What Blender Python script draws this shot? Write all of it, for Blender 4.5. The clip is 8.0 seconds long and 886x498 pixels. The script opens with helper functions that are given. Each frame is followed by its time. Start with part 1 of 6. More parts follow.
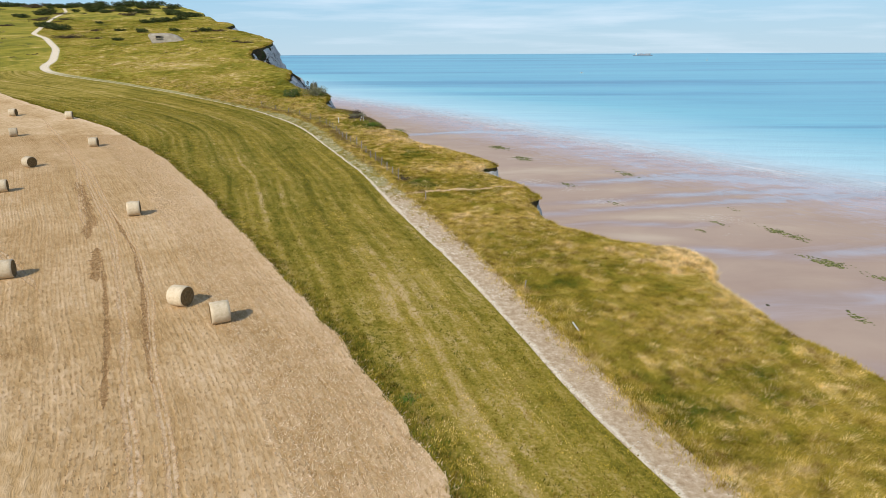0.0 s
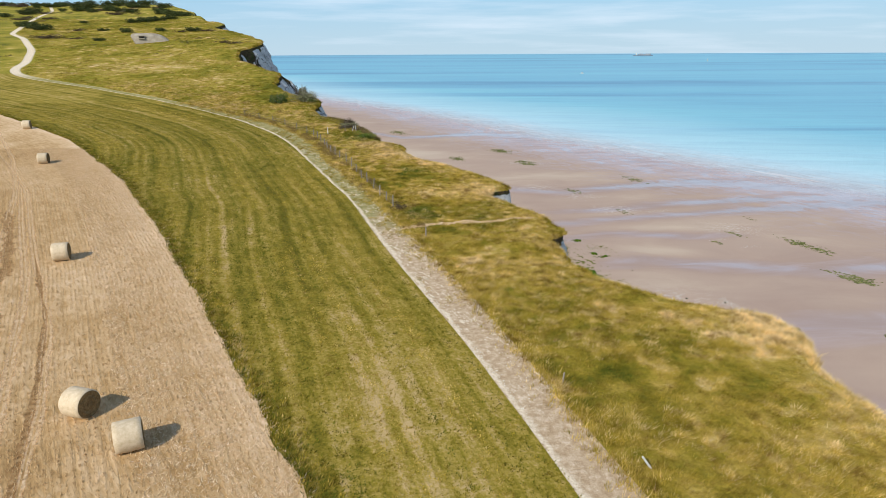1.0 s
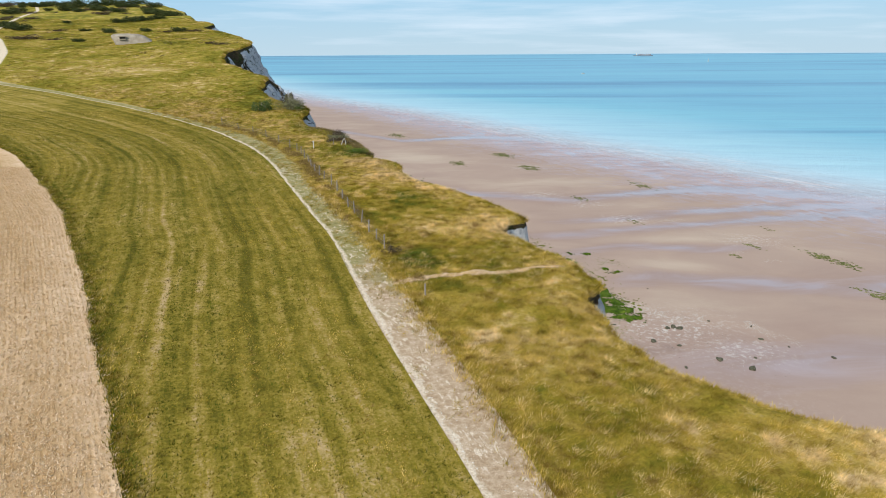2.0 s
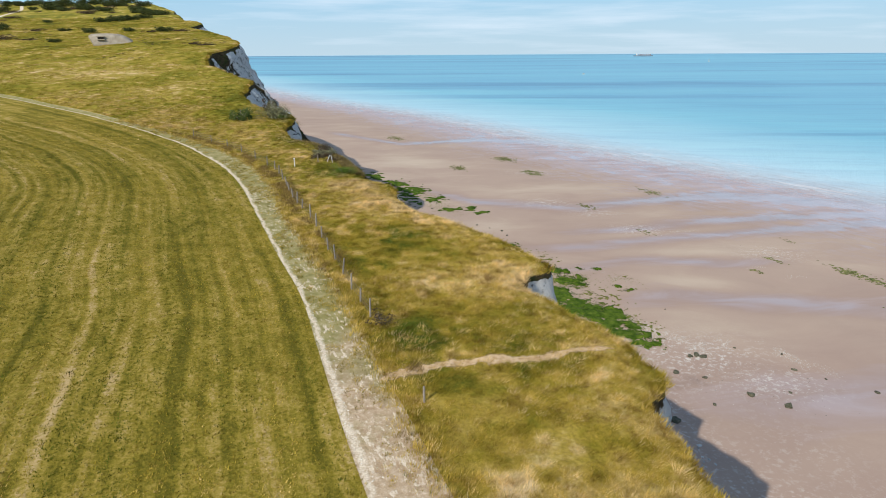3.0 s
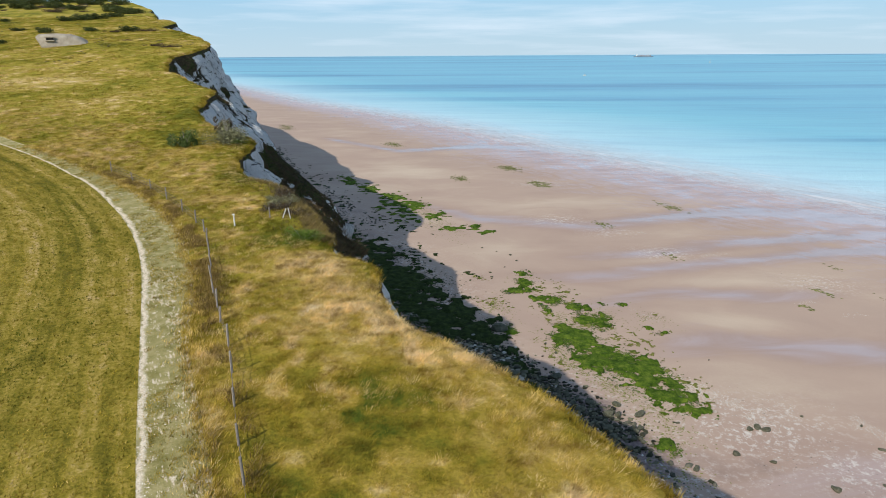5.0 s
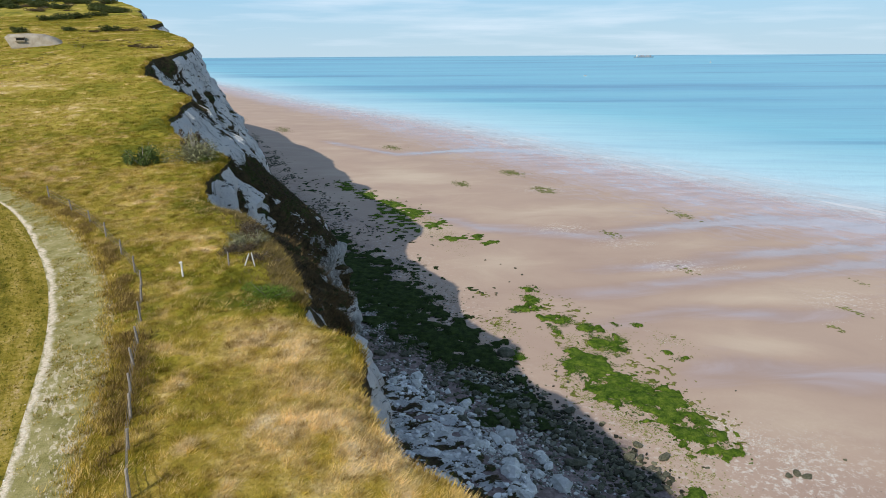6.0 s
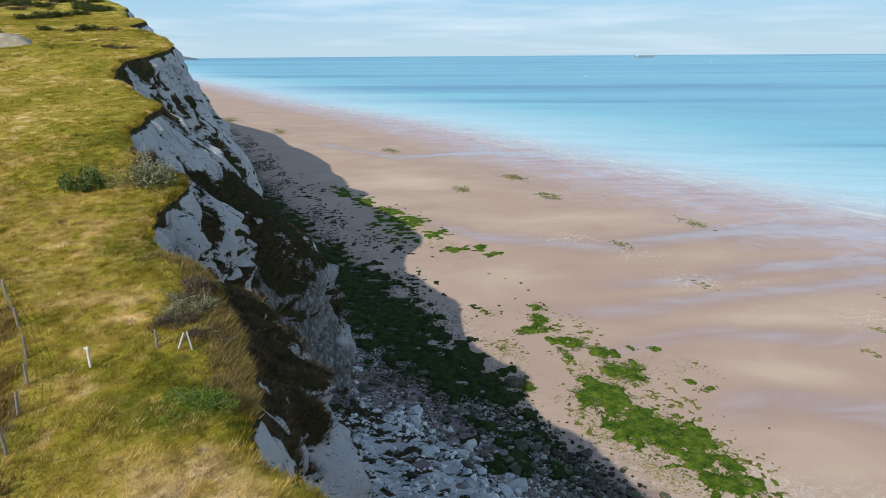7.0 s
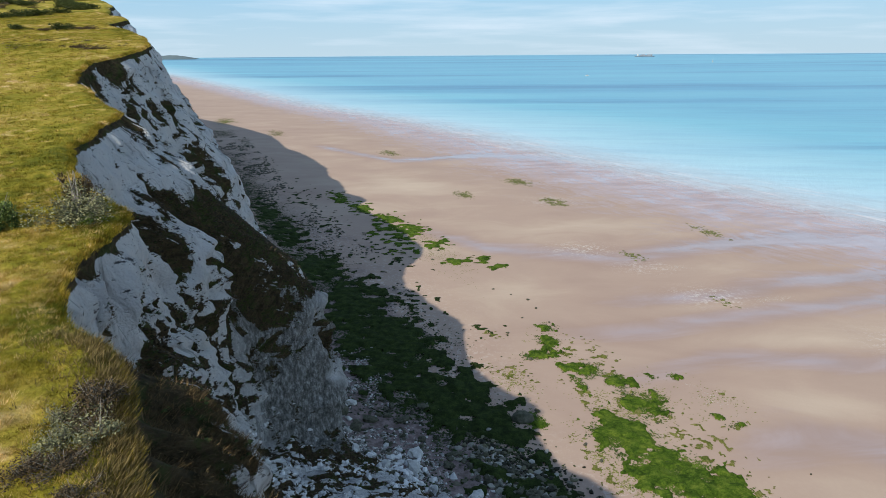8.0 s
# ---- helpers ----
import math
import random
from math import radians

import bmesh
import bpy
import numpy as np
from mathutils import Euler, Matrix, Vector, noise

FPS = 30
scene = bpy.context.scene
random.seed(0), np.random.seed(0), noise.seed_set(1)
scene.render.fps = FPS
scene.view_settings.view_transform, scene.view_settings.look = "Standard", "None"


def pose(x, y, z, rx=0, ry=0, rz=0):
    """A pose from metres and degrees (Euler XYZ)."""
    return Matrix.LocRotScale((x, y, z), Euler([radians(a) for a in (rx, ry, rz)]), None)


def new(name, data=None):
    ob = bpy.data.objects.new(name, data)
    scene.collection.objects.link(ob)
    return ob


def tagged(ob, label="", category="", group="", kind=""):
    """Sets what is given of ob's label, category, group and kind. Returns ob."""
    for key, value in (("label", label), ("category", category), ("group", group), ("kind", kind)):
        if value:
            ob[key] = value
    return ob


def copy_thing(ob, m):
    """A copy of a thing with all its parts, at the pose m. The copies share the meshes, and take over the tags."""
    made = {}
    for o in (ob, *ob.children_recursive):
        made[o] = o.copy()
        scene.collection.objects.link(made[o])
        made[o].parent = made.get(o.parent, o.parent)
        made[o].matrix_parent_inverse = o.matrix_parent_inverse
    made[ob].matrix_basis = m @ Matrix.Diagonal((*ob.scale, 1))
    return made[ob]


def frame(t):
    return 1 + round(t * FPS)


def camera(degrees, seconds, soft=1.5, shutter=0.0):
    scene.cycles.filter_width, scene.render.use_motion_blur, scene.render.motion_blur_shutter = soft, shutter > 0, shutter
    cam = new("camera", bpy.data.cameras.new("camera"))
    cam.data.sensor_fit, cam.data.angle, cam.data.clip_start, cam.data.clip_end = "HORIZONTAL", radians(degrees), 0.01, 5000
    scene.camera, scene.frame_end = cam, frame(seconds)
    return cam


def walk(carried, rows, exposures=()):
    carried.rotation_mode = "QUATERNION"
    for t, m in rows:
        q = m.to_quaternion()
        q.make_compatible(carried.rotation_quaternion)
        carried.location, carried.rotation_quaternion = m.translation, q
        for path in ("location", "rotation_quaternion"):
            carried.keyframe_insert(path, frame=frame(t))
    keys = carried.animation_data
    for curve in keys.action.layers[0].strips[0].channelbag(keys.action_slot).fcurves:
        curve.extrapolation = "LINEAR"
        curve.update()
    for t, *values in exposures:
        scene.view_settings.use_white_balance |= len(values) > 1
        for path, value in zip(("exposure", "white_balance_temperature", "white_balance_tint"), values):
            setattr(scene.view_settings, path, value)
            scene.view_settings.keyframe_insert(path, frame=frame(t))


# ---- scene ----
cam = camera(70.0, 8.0, soft=0.6)
METRES, EYE, TILT, LEAN, TURN = 115, 62.4, -17.35, 0.29, 0.0
ROWS = [
    (0.0, 0.0, 0.0, 0.0, 0.0, 0.0, 0.0),
    (0.5, -0.00159, 0.0568, 0.01886, -0.018, 0.006, 0.02),
    (1.0, -0.00347, 0.1134, 0.03814, -0.035, 0.006, 0.03),
    (1.5, -0.00494, 0.17, 0.05735, -0.041, 0.024, 0.06),
    (3.0, -0.00893, 0.3401, 0.11476, -0.106, 0.035, 0.09),
    (3.5, -0.01052, 0.3961, 0.13339, -0.129, 0.053, 0.1),
    (4.0, -0.01199, 0.4511, 0.1519, -0.159, 0.065, 0.11),
    (4.5, -0.01346, 0.5053, 0.16999, -0.182, 0.082, 0.12),
    (6.0, -0.01763, 0.6603, 0.22123, -0.229, 0.135, 0.15),
    (6.5, -0.01904, 0.7121, 0.23827, -0.253, 0.141, 0.17),
    (7.0, -0.02045, 0.7645, 0.25561, -0.259, 0.129, 0.18),
    (7.5, -0.02174, 0.8162, 0.27282, -0.264, 0.106, 0.19),
    (8.0, -0.0228, 0.8686, 0.29028, -0.247, 0.082, 0.21),
]
walk(cam, [(t, pose(0, 0, EYE, TILT, LEAN, TURN) @ pose(METRES * x, METRES * y, METRES * z, 90 + pitch, roll, yaw)) for t, x, y, z, yaw, pitch, roll in ROWS])

# ---- world, sun, exposure ----
SUN_FROM = Vector((-0.595, -0.804, 0.0))
SUN_ELEV = radians(36.5)
world = bpy.data.worlds.new("world")
scene.world = world
world.use_nodes = True
wt = world.node_tree
wt.nodes.clear()
w_out = wt.nodes.new("ShaderNodeOutputWorld")
w_bg = wt.nodes.new("ShaderNodeBackground")
w_sky = wt.nodes.new("ShaderNodeTexSky")
w_sky.sky_type = "NISHITA"
w_sky.sun_disc = False
w_sky.sun_elevation = SUN_ELEV
w_sky.sun_rotation = math.atan2(SUN_FROM.x, SUN_FROM.y)
w_sky.air_density, w_sky.dust_density, w_sky.ozone_density = 1.0, 0.0, 3.0
w_bg.inputs["Strength"].default_value = 0.145
# thin streaks of high cloud
w_co = wt.nodes.new("ShaderNodeTexCoord")
w_map = wt.nodes.new("ShaderNodeMapping")
w_map.inputs["Scale"].default_value = (2.0, 2.0, 26.0)
w_map.inputs["Rotation"].default_value = (0.0, 0.035, 0.0)
w_noise = wt.nodes.new("ShaderNodeTexNoise")
w_noise.inputs["Scale"].default_value = 2.2
w_noise.inputs["Detail"].default_value = 6.0
w_noise.inputs["Roughness"].default_value = 0.55
w_ramp = wt.nodes.new("ShaderNodeValToRGB")
w_ramp.color_ramp.elements[0].position, w_ramp.color_ramp.elements[0].color = 0.48, (0, 0, 0, 1)
w_ramp.color_ramp.elements[1].position, w_ramp.color_ramp.elements[1].color = 0.78, (0.55, 0.55, 0.55, 1)
w_mix = wt.nodes.new("ShaderNodeMix")
w_mix.data_type = "RGBA"
w_mix.inputs[7].default_value = (5.7, 6.45, 7.3, 1)
wt.links.new(w_co.outputs["Generated"], w_map.inputs["Vector"])
wt.links.new(w_map.outputs["Vector"], w_noise.inputs["Vector"])
wt.links.new(w_noise.outputs["Fac"], w_ramp.inputs["Fac"])
wt.links.new(w_ramp.outputs["Color"], w_mix.inputs[0])
# blue-white haze low over the sea
w_sep = wt.nodes.new("ShaderNodeSeparateXYZ")
w_low = wt.nodes.new("ShaderNodeValToRGB")
w_low.color_ramp.elements[0].position, w_low.color_ramp.elements[0].color = 0.0, (1, 1, 1, 1)
w_low.color_ramp.elements[1].position, w_low.color_ramp.elements[1].color = 0.85, (0, 0, 0, 1)
w_haze = wt.nodes.new("ShaderNodeMix")
w_haze.data_type = "RGBA"
w_tone = wt.nodes.new("ShaderNodeValToRGB")
w_tone.color_ramp.elements[0].position, w_tone.color_ramp.elements[0].color = 0.0, (0.60, 0.795, 0.93, 1)
w_tone.color_ramp.elements[1].position, w_tone.color_ramp.elements[1].color = 0.085, (0.39, 0.69, 0.95, 1)
w_high = w_tone.color_ramp.elements.new(0.45)
w_high.color = (0.55, 0.72, 0.90, 1)
w_gain = wt.nodes.new("ShaderNodeVectorMath")
w_gain.operation = "SCALE"
w_gain.inputs["Scale"].default_value = 6.1
wt.links.new(w_co.outputs["Generated"], w_sep.inputs["Vector"])
wt.links.new(w_sep.outputs["Z"], w_low.inputs["Fac"])
wt.links.new(w_sep.outputs["Z"], w_tone.inputs["Fac"])
wt.links.new(w_tone.outputs["Color"], w_gain.inputs[0])
wt.links.new(w_low.outputs["Color"], w_haze.inputs[0])
wt.links.new(w_sky.outputs["Color"], w_haze.inputs[6])
wt.links.new(w_gain.outputs["Vector"], w_haze.inputs[7])
wt.links.new(w_haze.outputs[2], w_mix.inputs[6])
wt.links.new(w_mix.outputs[2], w_bg.inputs["Color"])
wt.links.new(w_bg.outputs["Background"], w_out.inputs["Surface"])

sun_data = bpy.data.lights.new("sun", "SUN")
sun_data.energy, sun_data.angle, sun_data.color = 4.2, radians(0.55), (1.0, 0.93, 0.82)
sun = new("sun", sun_data)
sun_dir = Vector((SUN_FROM.x * math.cos(SUN_ELEV), SUN_FROM.y * math.cos(SUN_ELEV), math.sin(SUN_ELEV)))
sun.matrix_world = Matrix.Translation((0, 0, 300)) @ sun_dir.to_track_quat("Z", "Y").to_matrix().to_4x4()
scene.view_settings.exposure = 0.0



# ---- numeric noise ----
def _hash(ix, iy, seed):
    h = (ix * 374761393 + iy * 668265263 + seed * 1442695041) & 0x7FFFFFFF
    h = ((h ^ (h >> 13)) * 1274126177) & 0x7FFFFFFF
    h = (h ^ (h >> 16)) & 0xFFFFFF
    return h / float(0xFFFFFF)


def vnoise(x, y, seed=0):
    """Smooth value noise, 0 to 1."""
    x, y = np.broadcast_arrays(np.asarray(x, float), np.asarray(y, float))
    ix, iy = np.floor(x).astype(np.int64), np.floor(y).astype(np.int64)
    fx, fy = x - ix, y - iy
    fx, fy = fx * fx * (3 - 2 * fx), fy * fy * (3 - 2 * fy)
    a, b = _hash(ix, iy, seed), _hash(ix + 1, iy, seed)
    c, d = _hash(ix, iy + 1, seed), _hash(ix + 1, iy + 1, seed)
    return (a * (1 - fx) + b * fx) * (1 - fy) + (c * (1 - fx) + d * fx) * fy


def fbm(x, y, octaves=4, seed=0):
    """Fractal noise about 0, within about -0.5 to 0.5."""
    total, amp, norm = 0.0, 1.0, 0.0
    for o in range(octaves):
        total = total + amp * (vnoise(np.asarray(x) * 2 ** o, np.asarray(y) * 2 ** o, seed + o * 17) - 0.5)
        norm += amp
        amp *= 0.5
    return total / norm


def smooth(a, b, v):
    t = np.clip((np.asarray(v, float) - a) / (b - a), 0, 1)
    return t * t * (3 - 2 * t)


# ---- plan: functions of y, the way along the coast ----
def table(*pairs):
    ys, xs = [p[0] for p in pairs], [p[1] for p in pairs]
    return lambda y: np.interp(y, ys, xs)


def soft_table(width, *pairs):
    f = table(*pairs)
    return lambda y: sum(f(np.asarray(y, float) + width * k) for k in (-1, -0.5, 0, 0.5, 1)) / 5


land_profile = soft_table(8, (-600, 36), (-69, 43.4), (0, 44.0), (38, 45.0), (77, 47.0), (109, 48.8), (138, 51.1), (172, 55.7),
                          (201, 59.6), (236, 65.6), (270, 69.8), (305, 74.6), (345, 80.0), (385, 84.2), (428, 90.5),
                          (518, 97.0), (690, 101.0), (1000, 96), (1600, 70), (2600, 40))

edge_south = table((-600, 250), (-100, 75), (0, 36), (20, 29), (32, 25), (36, 23.3), (46.5, 21.4), (50, 22.6), (53, 22.0),
                   (54.5, 17.5), (59.5, 12.4), (64, 10.6), (69.5, 9.3), (72.2, 11.5), (75, 10.4), (79, 8.3), (82.2, 6.0), (84.8, 4.2), (86.6, 5.0), (88.2, 7.5),
                   (94, 4.2), (96.2, 2.8), (100.7, -1.2), (103, -4.1), (106, -5.6), (110, -6.3))
edge_north = table((110, -6.3), (112.5, -7), (114.6, -10), (122, -12.4), (129, -16.0), (132.5, -18.0), (135, -19.8), (136.6, -22.2), (139, -24.2), (142.5, -25.9), (145, -26.8),
                   (148, -25.8), (153.6, -27.0), (156.5, -29.9), (165, -37.8), (172, -41.2), (180, -42.2), (189, -43.8), (198, -52),
                   (204, -55.6), (210, -61), (216, -63.2), (223, -63.6), (230, -61.2), (237, -61.0), (244, -63.0), (250, -66.2), (258, -70), (272, -79),
                   (284, -88), (293, -95.5), (299, -96), (306, -95), (311, -98.5), (319, -108), (330, -112), (345, -119), (360, -128), (380, -134.5), (412, -153.5),
                   (454, -184), (532, -223), (620, -292), (700, -375), (1000, -560), (1500, -850), (2600, -1500))


def edge_x(y):
    y = np.asarray(y, float)
    base = sum(np.where(y + k < 110, edge_south(y + k), edge_north(y + k)) for k in (-0.4, 0, 0.4)) / 3
    return base + 1.5 * fbm(y / 4.0, 3.3, 3, 5) + 0.5 * fbm(y / 0.9, 7.7, 2, 9)


path_right = soft_table(3, (-600, 120), (0, 21), (22, 12.6), (25.7, 11.0), (30.5, 9.6), (36.8, 7.7), (45.7, 5.0), (58.8, 0.8), (73.8, -4.9),
                        (84.5, -8.8), (91.7, -12.1), (100.4, -16.2), (108, -18.4), (117, -22.4), (124.6, -27.2), (133, -34.6),
                        (144, -47.0), (157, -65.0), (169, -84.0), (181, -104.0), (187, -111.5), (194.5, -116.6), (205, -119.7),
                        (225, -129.8), (256, -151.4), (272, -165.6), (317, -185.8), (396, -220), (560, -320), (700, -430), (2600, -1800))
path_left = soft_table(3, (-600, 117), (0, 18), (22, 9.9), (25.8, 8.3), (30.8, 6.6), (39, 4.3), (49.9, 0.7), (66, -5.4), (76.4, -8.9), (82.3, -10.8),
                       (88.8, -13.9), (97.7, -17.7), (110.8, -23.3), (116.3, -26.1), (122.5, -30), (133, -38.2), (144, -50.0),
                       (156, -66.5), (168, -85.5), (180, -106.5), (187, -114.5), (194.5, -119.5), (205, -122.5), (225, -132.5),
                       (256, -154), (272, -168), (317, -188), (396, -222), (560, -323), (700, -434), (2600, -1804))
stubble_edge = soft_table(2.5, (-600, 100), (0, 11), (22.1, 0.6), (29.2, -2.6), (36.9, -6.7), (47, -12.8), (63.8, -22.6), (89.7, -39), (115.8, -59.8),
                          (134.8, -80.9), (155.3, -105.8), (190, -170), (260, -400), (2600, -2700))


def stub_x(y):
    return stubble_edge(y) + 0.9 * fbm(np.asarray(y) / 2.2, 1.1, 3, 21)


def land_z(x, y):
    """Height of the land above the beach."""
    x, y = np.asarray(x, float), np.asarray(y, float)
    inland = edge_x(y) - x
    rough = smooth(-1.0, 2.0, x - path_right(y))
    z = land_profile(y) + 0.25 * fbm(x / 14, y / 14, 3, 2)
    z = z + rough * (0.5 * fbm(x / 3.2, y / 3.2, 3, 8) + 0.12 * fbm(x / 0.7, y / 0.7, 2, 4))
    hill = smooth(120, 170, y) * smooth(0, 6, x - path_right(y))
    z = z + hill * 1.6 * fbm(x / 22, y / 16, 3, 31)
    z = z - 0.7 * np.exp(-np.clip(inland, 0, None) / 0.7)
    return z


N_SEA = np.array((0.946, 0.324))
foot_n = soft_table(4, (-600, 66), (60, 47), (88, 49), (105, 57), (118, 60), (130, 61), (148, 60.5), (158, 59), (168, 55), (178, 49.5), (187, 45), (196, 43), (215, 43), (250, 44), (300, 43),
                    (345, 37), (389, 29), (520, 24), (700, 10), (1000, -30), (1500, -150), (2600, -470))


def foot_x(y):
    """x of the cliff's foot, as a function of its own y."""
    return (foot_n(np.asarray(y) - 9) - N_SEA[1] * np.asarray(y)) / N_SEA[0]


shore_x = soft_table(8, (-900, 760), (-50, 380), (100, 300), (220, 230), (272, 195), (304, 172), (335, 155), (362, 135), (406, 113), (446, 86), (512, 53),
                     (600, 9), (720, -52), (967, -212), (1321, -401), (1909, -730), (2700, -1200), (5200, -2900))


def beach_z(x, y):
    x, y = np.asarray(x, float), np.asarray(y, float)
    f, s = foot_x(y), shore_x(y)
    u = (x - f) / np.maximum(s - f, 20)
    z = 1.15 * np.clip(1 - u, -0.6, 1.2) + 2.6 * np.exp(-np.clip(x - f, -3, None) / 9)
    across, along = (x * N_SEA[0] + y * N_SEA[1]), (-x * N_SEA[1] + y * N_SEA[0])
    z = z + 0.5 * fbm(across / 22, along / 90, 3, 41) * smooth(0.1, 0.35, u) + 0.12 * fbm(across / 5, along / 14, 3, 43)
    return z


# dry, straw-pale places in the rough grass: x, y, radius, strength
DRY_SPOTS = ((-5.4, 101.3, 2.8, 0.6), (-7.8, 106, 2.4, 0.6), (-10.6, 110.6, 2.2, 0.5), (-12.3, 113.2, 1.8, 0.45), (-3.0, 97.5, 2.0, 0.4), (1.9, 90.7, 2.6, 0.35), (0.9, 86.3, 2.2, 0.25), (4.9, 86.2, 2.2, 0.5),
             (-21.4, 128.2, 3.2, 0.6), (-6.5, 98.6, 2.0, 0.25), (-8.5, 103.8, 2.4, 0.25), (-13.0, 114.6, 2.4, 0.3), (-20.5, 118.7, 1.8, 0.4), (-18, 117.9, 1.4, 0.3), (-16, 134, 3.4, 0.1), (20.5, 50.5, 3.6, 0.6), (23, 43, 3.5, 0.5), (15.4, 37, 2.4, 0.3), (-30, 141, 5, 0.35), (8, 74.6, 2, 0.35),
             (-62, 172, 16, 0.25), (-88, 200, 15, 0.3), (-50, 150, 8, 0.25), (10, 68, 3, 0.35))
GREEN_SPOTS = ((-5, 95.5, 3.0, 0.26), (-16.6, 118, 3.0, 0.3), (-12.5, 117, 2.4, 0.5), (-24, 137, 4, 0.4), (-19, 129, 4, 0.25), (-3.5, 76, 2.5, 0.3), (-45, 180, 15, 0.12), (-36, 158, 8, 0.15))


def dryness(x, y):
    """0: green, 0.5: olive gold, 1: straw."""
    x, y = np.asarray(x, float), np.asarray(y, float)
    d = 0.41 + 0.62 * fbm(x / 7, y / 7, 3, 61) + 0.55 * fbm(x / 1.1, y / 1.1, 3, 63) + 0.42 * smooth(0.62, 0.85, vnoise(x / 0.85, y / 0.85, 67) * 0.6 + vnoise(x / 2.1, y / 2.1, 69) * 0.4)
    d = d - 0.05 * smooth(125, 150, y) + 0.04 * smooth(90, 104, y) * (1 - smooth(128, 145, y)) - 0.02 * smooth(104, 120, y) + 0.28 * smooth(165, 230, y) * fbm(x / 26, y / 12, 3, 73)
    for cx, cy, r, k in DRY_SPOTS:
        d = d + k * np.exp(-((x - cx) ** 2 + (y - cy) ** 2) / r ** 2) * (0.75 + 1.2 * fbm(x / 1.8, y / 1.8, 2, 65))
    for cx, cy, r, k in GREEN_SPOTS:
        d = d - k * np.exp(-((x - cx) ** 2 + (y - cy) ** 2) / r ** 2)
    return np.clip(d, 0, 1)


# ---- materials ----
class Mat:
    """A short way to write a node material."""

    def __init__(self, name):
        self.m = bpy.data.materials.new(name)
        self.m.use_nodes = True
        self.t = self.m.node_tree
        self.b = self.t.nodes["Principled BSDF"]
        self.pos = self.t.nodes.new("ShaderNodeNewGeometry").outputs["Position"]

    def node(self, kind, **inputs):
        n = self.t.nodes.new(kind)
        for k, v in inputs.items():
            self.put(n.inputs[k.replace("_", " ")], v)
        return n

    def put(self, socket, v):
        if isinstance(v, bpy.types.NodeSocket):
            self.t.links.new(v, socket)
        else:
            socket.default_value = v

    def noise(self, scale, detail=4.0, rough=0.55, vec=None, stretch=None, distort=0.0, turn=0.0):
        vec = vec or self.pos
        if turn:
            mp = self.node("ShaderNodeMapping", Vector=vec)
            mp.inputs["Rotation"].default_value = (0, 0, turn)
            vec = mp.outputs[0]
        if stretch:
            mp = self.node("ShaderNodeMapping", Vector=vec)
            mp.inputs["Scale"].default_value = stretch
            vec = mp.outputs[0]
        n = self.node("ShaderNodeTexNoise", Vector=vec, Scale=scale, Detail=detail, Roughness=rough, Distortion=distort)
        return n.outputs["Fac"]

    def ramp(self, fac, *stops):
        n = self.node("ShaderNodeValToRGB", Fac=fac)
        e = n.color_ramp.elements
        while len(e) < len(stops):
            e.new(0.5)
        for el, (p, c) in zip(e, stops):
            el.position = p
            el.color = (c, c, c, 1) if isinstance(c, (int, float)) else (*c, 1)
        return n.outputs["Color"]

    def mix(self, a, b, fac, mode="MIX"):
        n = self.node("ShaderNodeMix")
        n.data_type, n.blend_type = "RGBA", mode
        for k, v in ((0, fac), (6, a), (7, b)):
            if not isinstance(v, bpy.types.NodeSocket) and k > 0:
                v = (*v, 1) if len(v) == 3 else v
            self.put(n.inputs[k], v)
        return n.outputs[2]

    def math(self, op, a, b=0.0):
        n = self.t.nodes.new("ShaderNodeMath")
        n.operation = op
        self.put(n.inputs[0], a)
        self.put(n.inputs[1], b)
        return n.outputs[0]

    def attr(self, name):
        n = self.t.nodes.new("ShaderNodeAttribute")
        n.attribute_name = name
        return n.outputs["Fac"]

    def uv(self):
        n = self.t.nodes.new("ShaderNodeUVMap")
        n.uv_map = "UVMap"
        return n.outputs["UV"]

    def sep(self, vec):
        n = self.node("ShaderNodeSeparateXYZ", Vector=vec)
        return n.outputs

    def island(self):
        return self.t.nodes.new("ShaderNodeNewGeometry").outputs["Random Per Island"]

    def normal_z(self):
        return self.sep(self.t.nodes.new("ShaderNodeNewGeometry").outputs["True Normal"])["Z"]

    def bump(self, height, strength=0.5, distance=0.1):
        n = self.node("ShaderNodeBump", Height=height, Strength=strength, Distance=distance)
        self.put(self.b.inputs["Normal"], n.outputs[0])

    def done(self, color, rough=0.9, spec=0.2):
        self.put(self.b.inputs["Base Color"], (*color, 1) if isinstance(color, tuple) else color)
        self.put(self.b.inputs["Roughness"], rough)
        self.put(self.b.inputs["Specular IOR Level"], spec)
        return self.m


HILL_GRASS = ((0.0, (0.135, 0.140, 0.015)), (0.3, (0.290, 0.252, 0.028)), (0.55, (0.43, 0.330, 0.062)), (0.8, (0.63, 0.475, 0.19)), (1.0, (0.78, 0.61, 0.35)))
GRASS = ((0.0, (0.080, 0.108, 0.011)), (0.14, (0.165, 0.152, 0.016)), (0.32, (0.285, 0.222, 0.025)), (0.55, (0.43, 0.312, 0.058)), (0.8, (0.63, 0.475, 0.19)), (1.0, (0.78, 0.61, 0.35)))


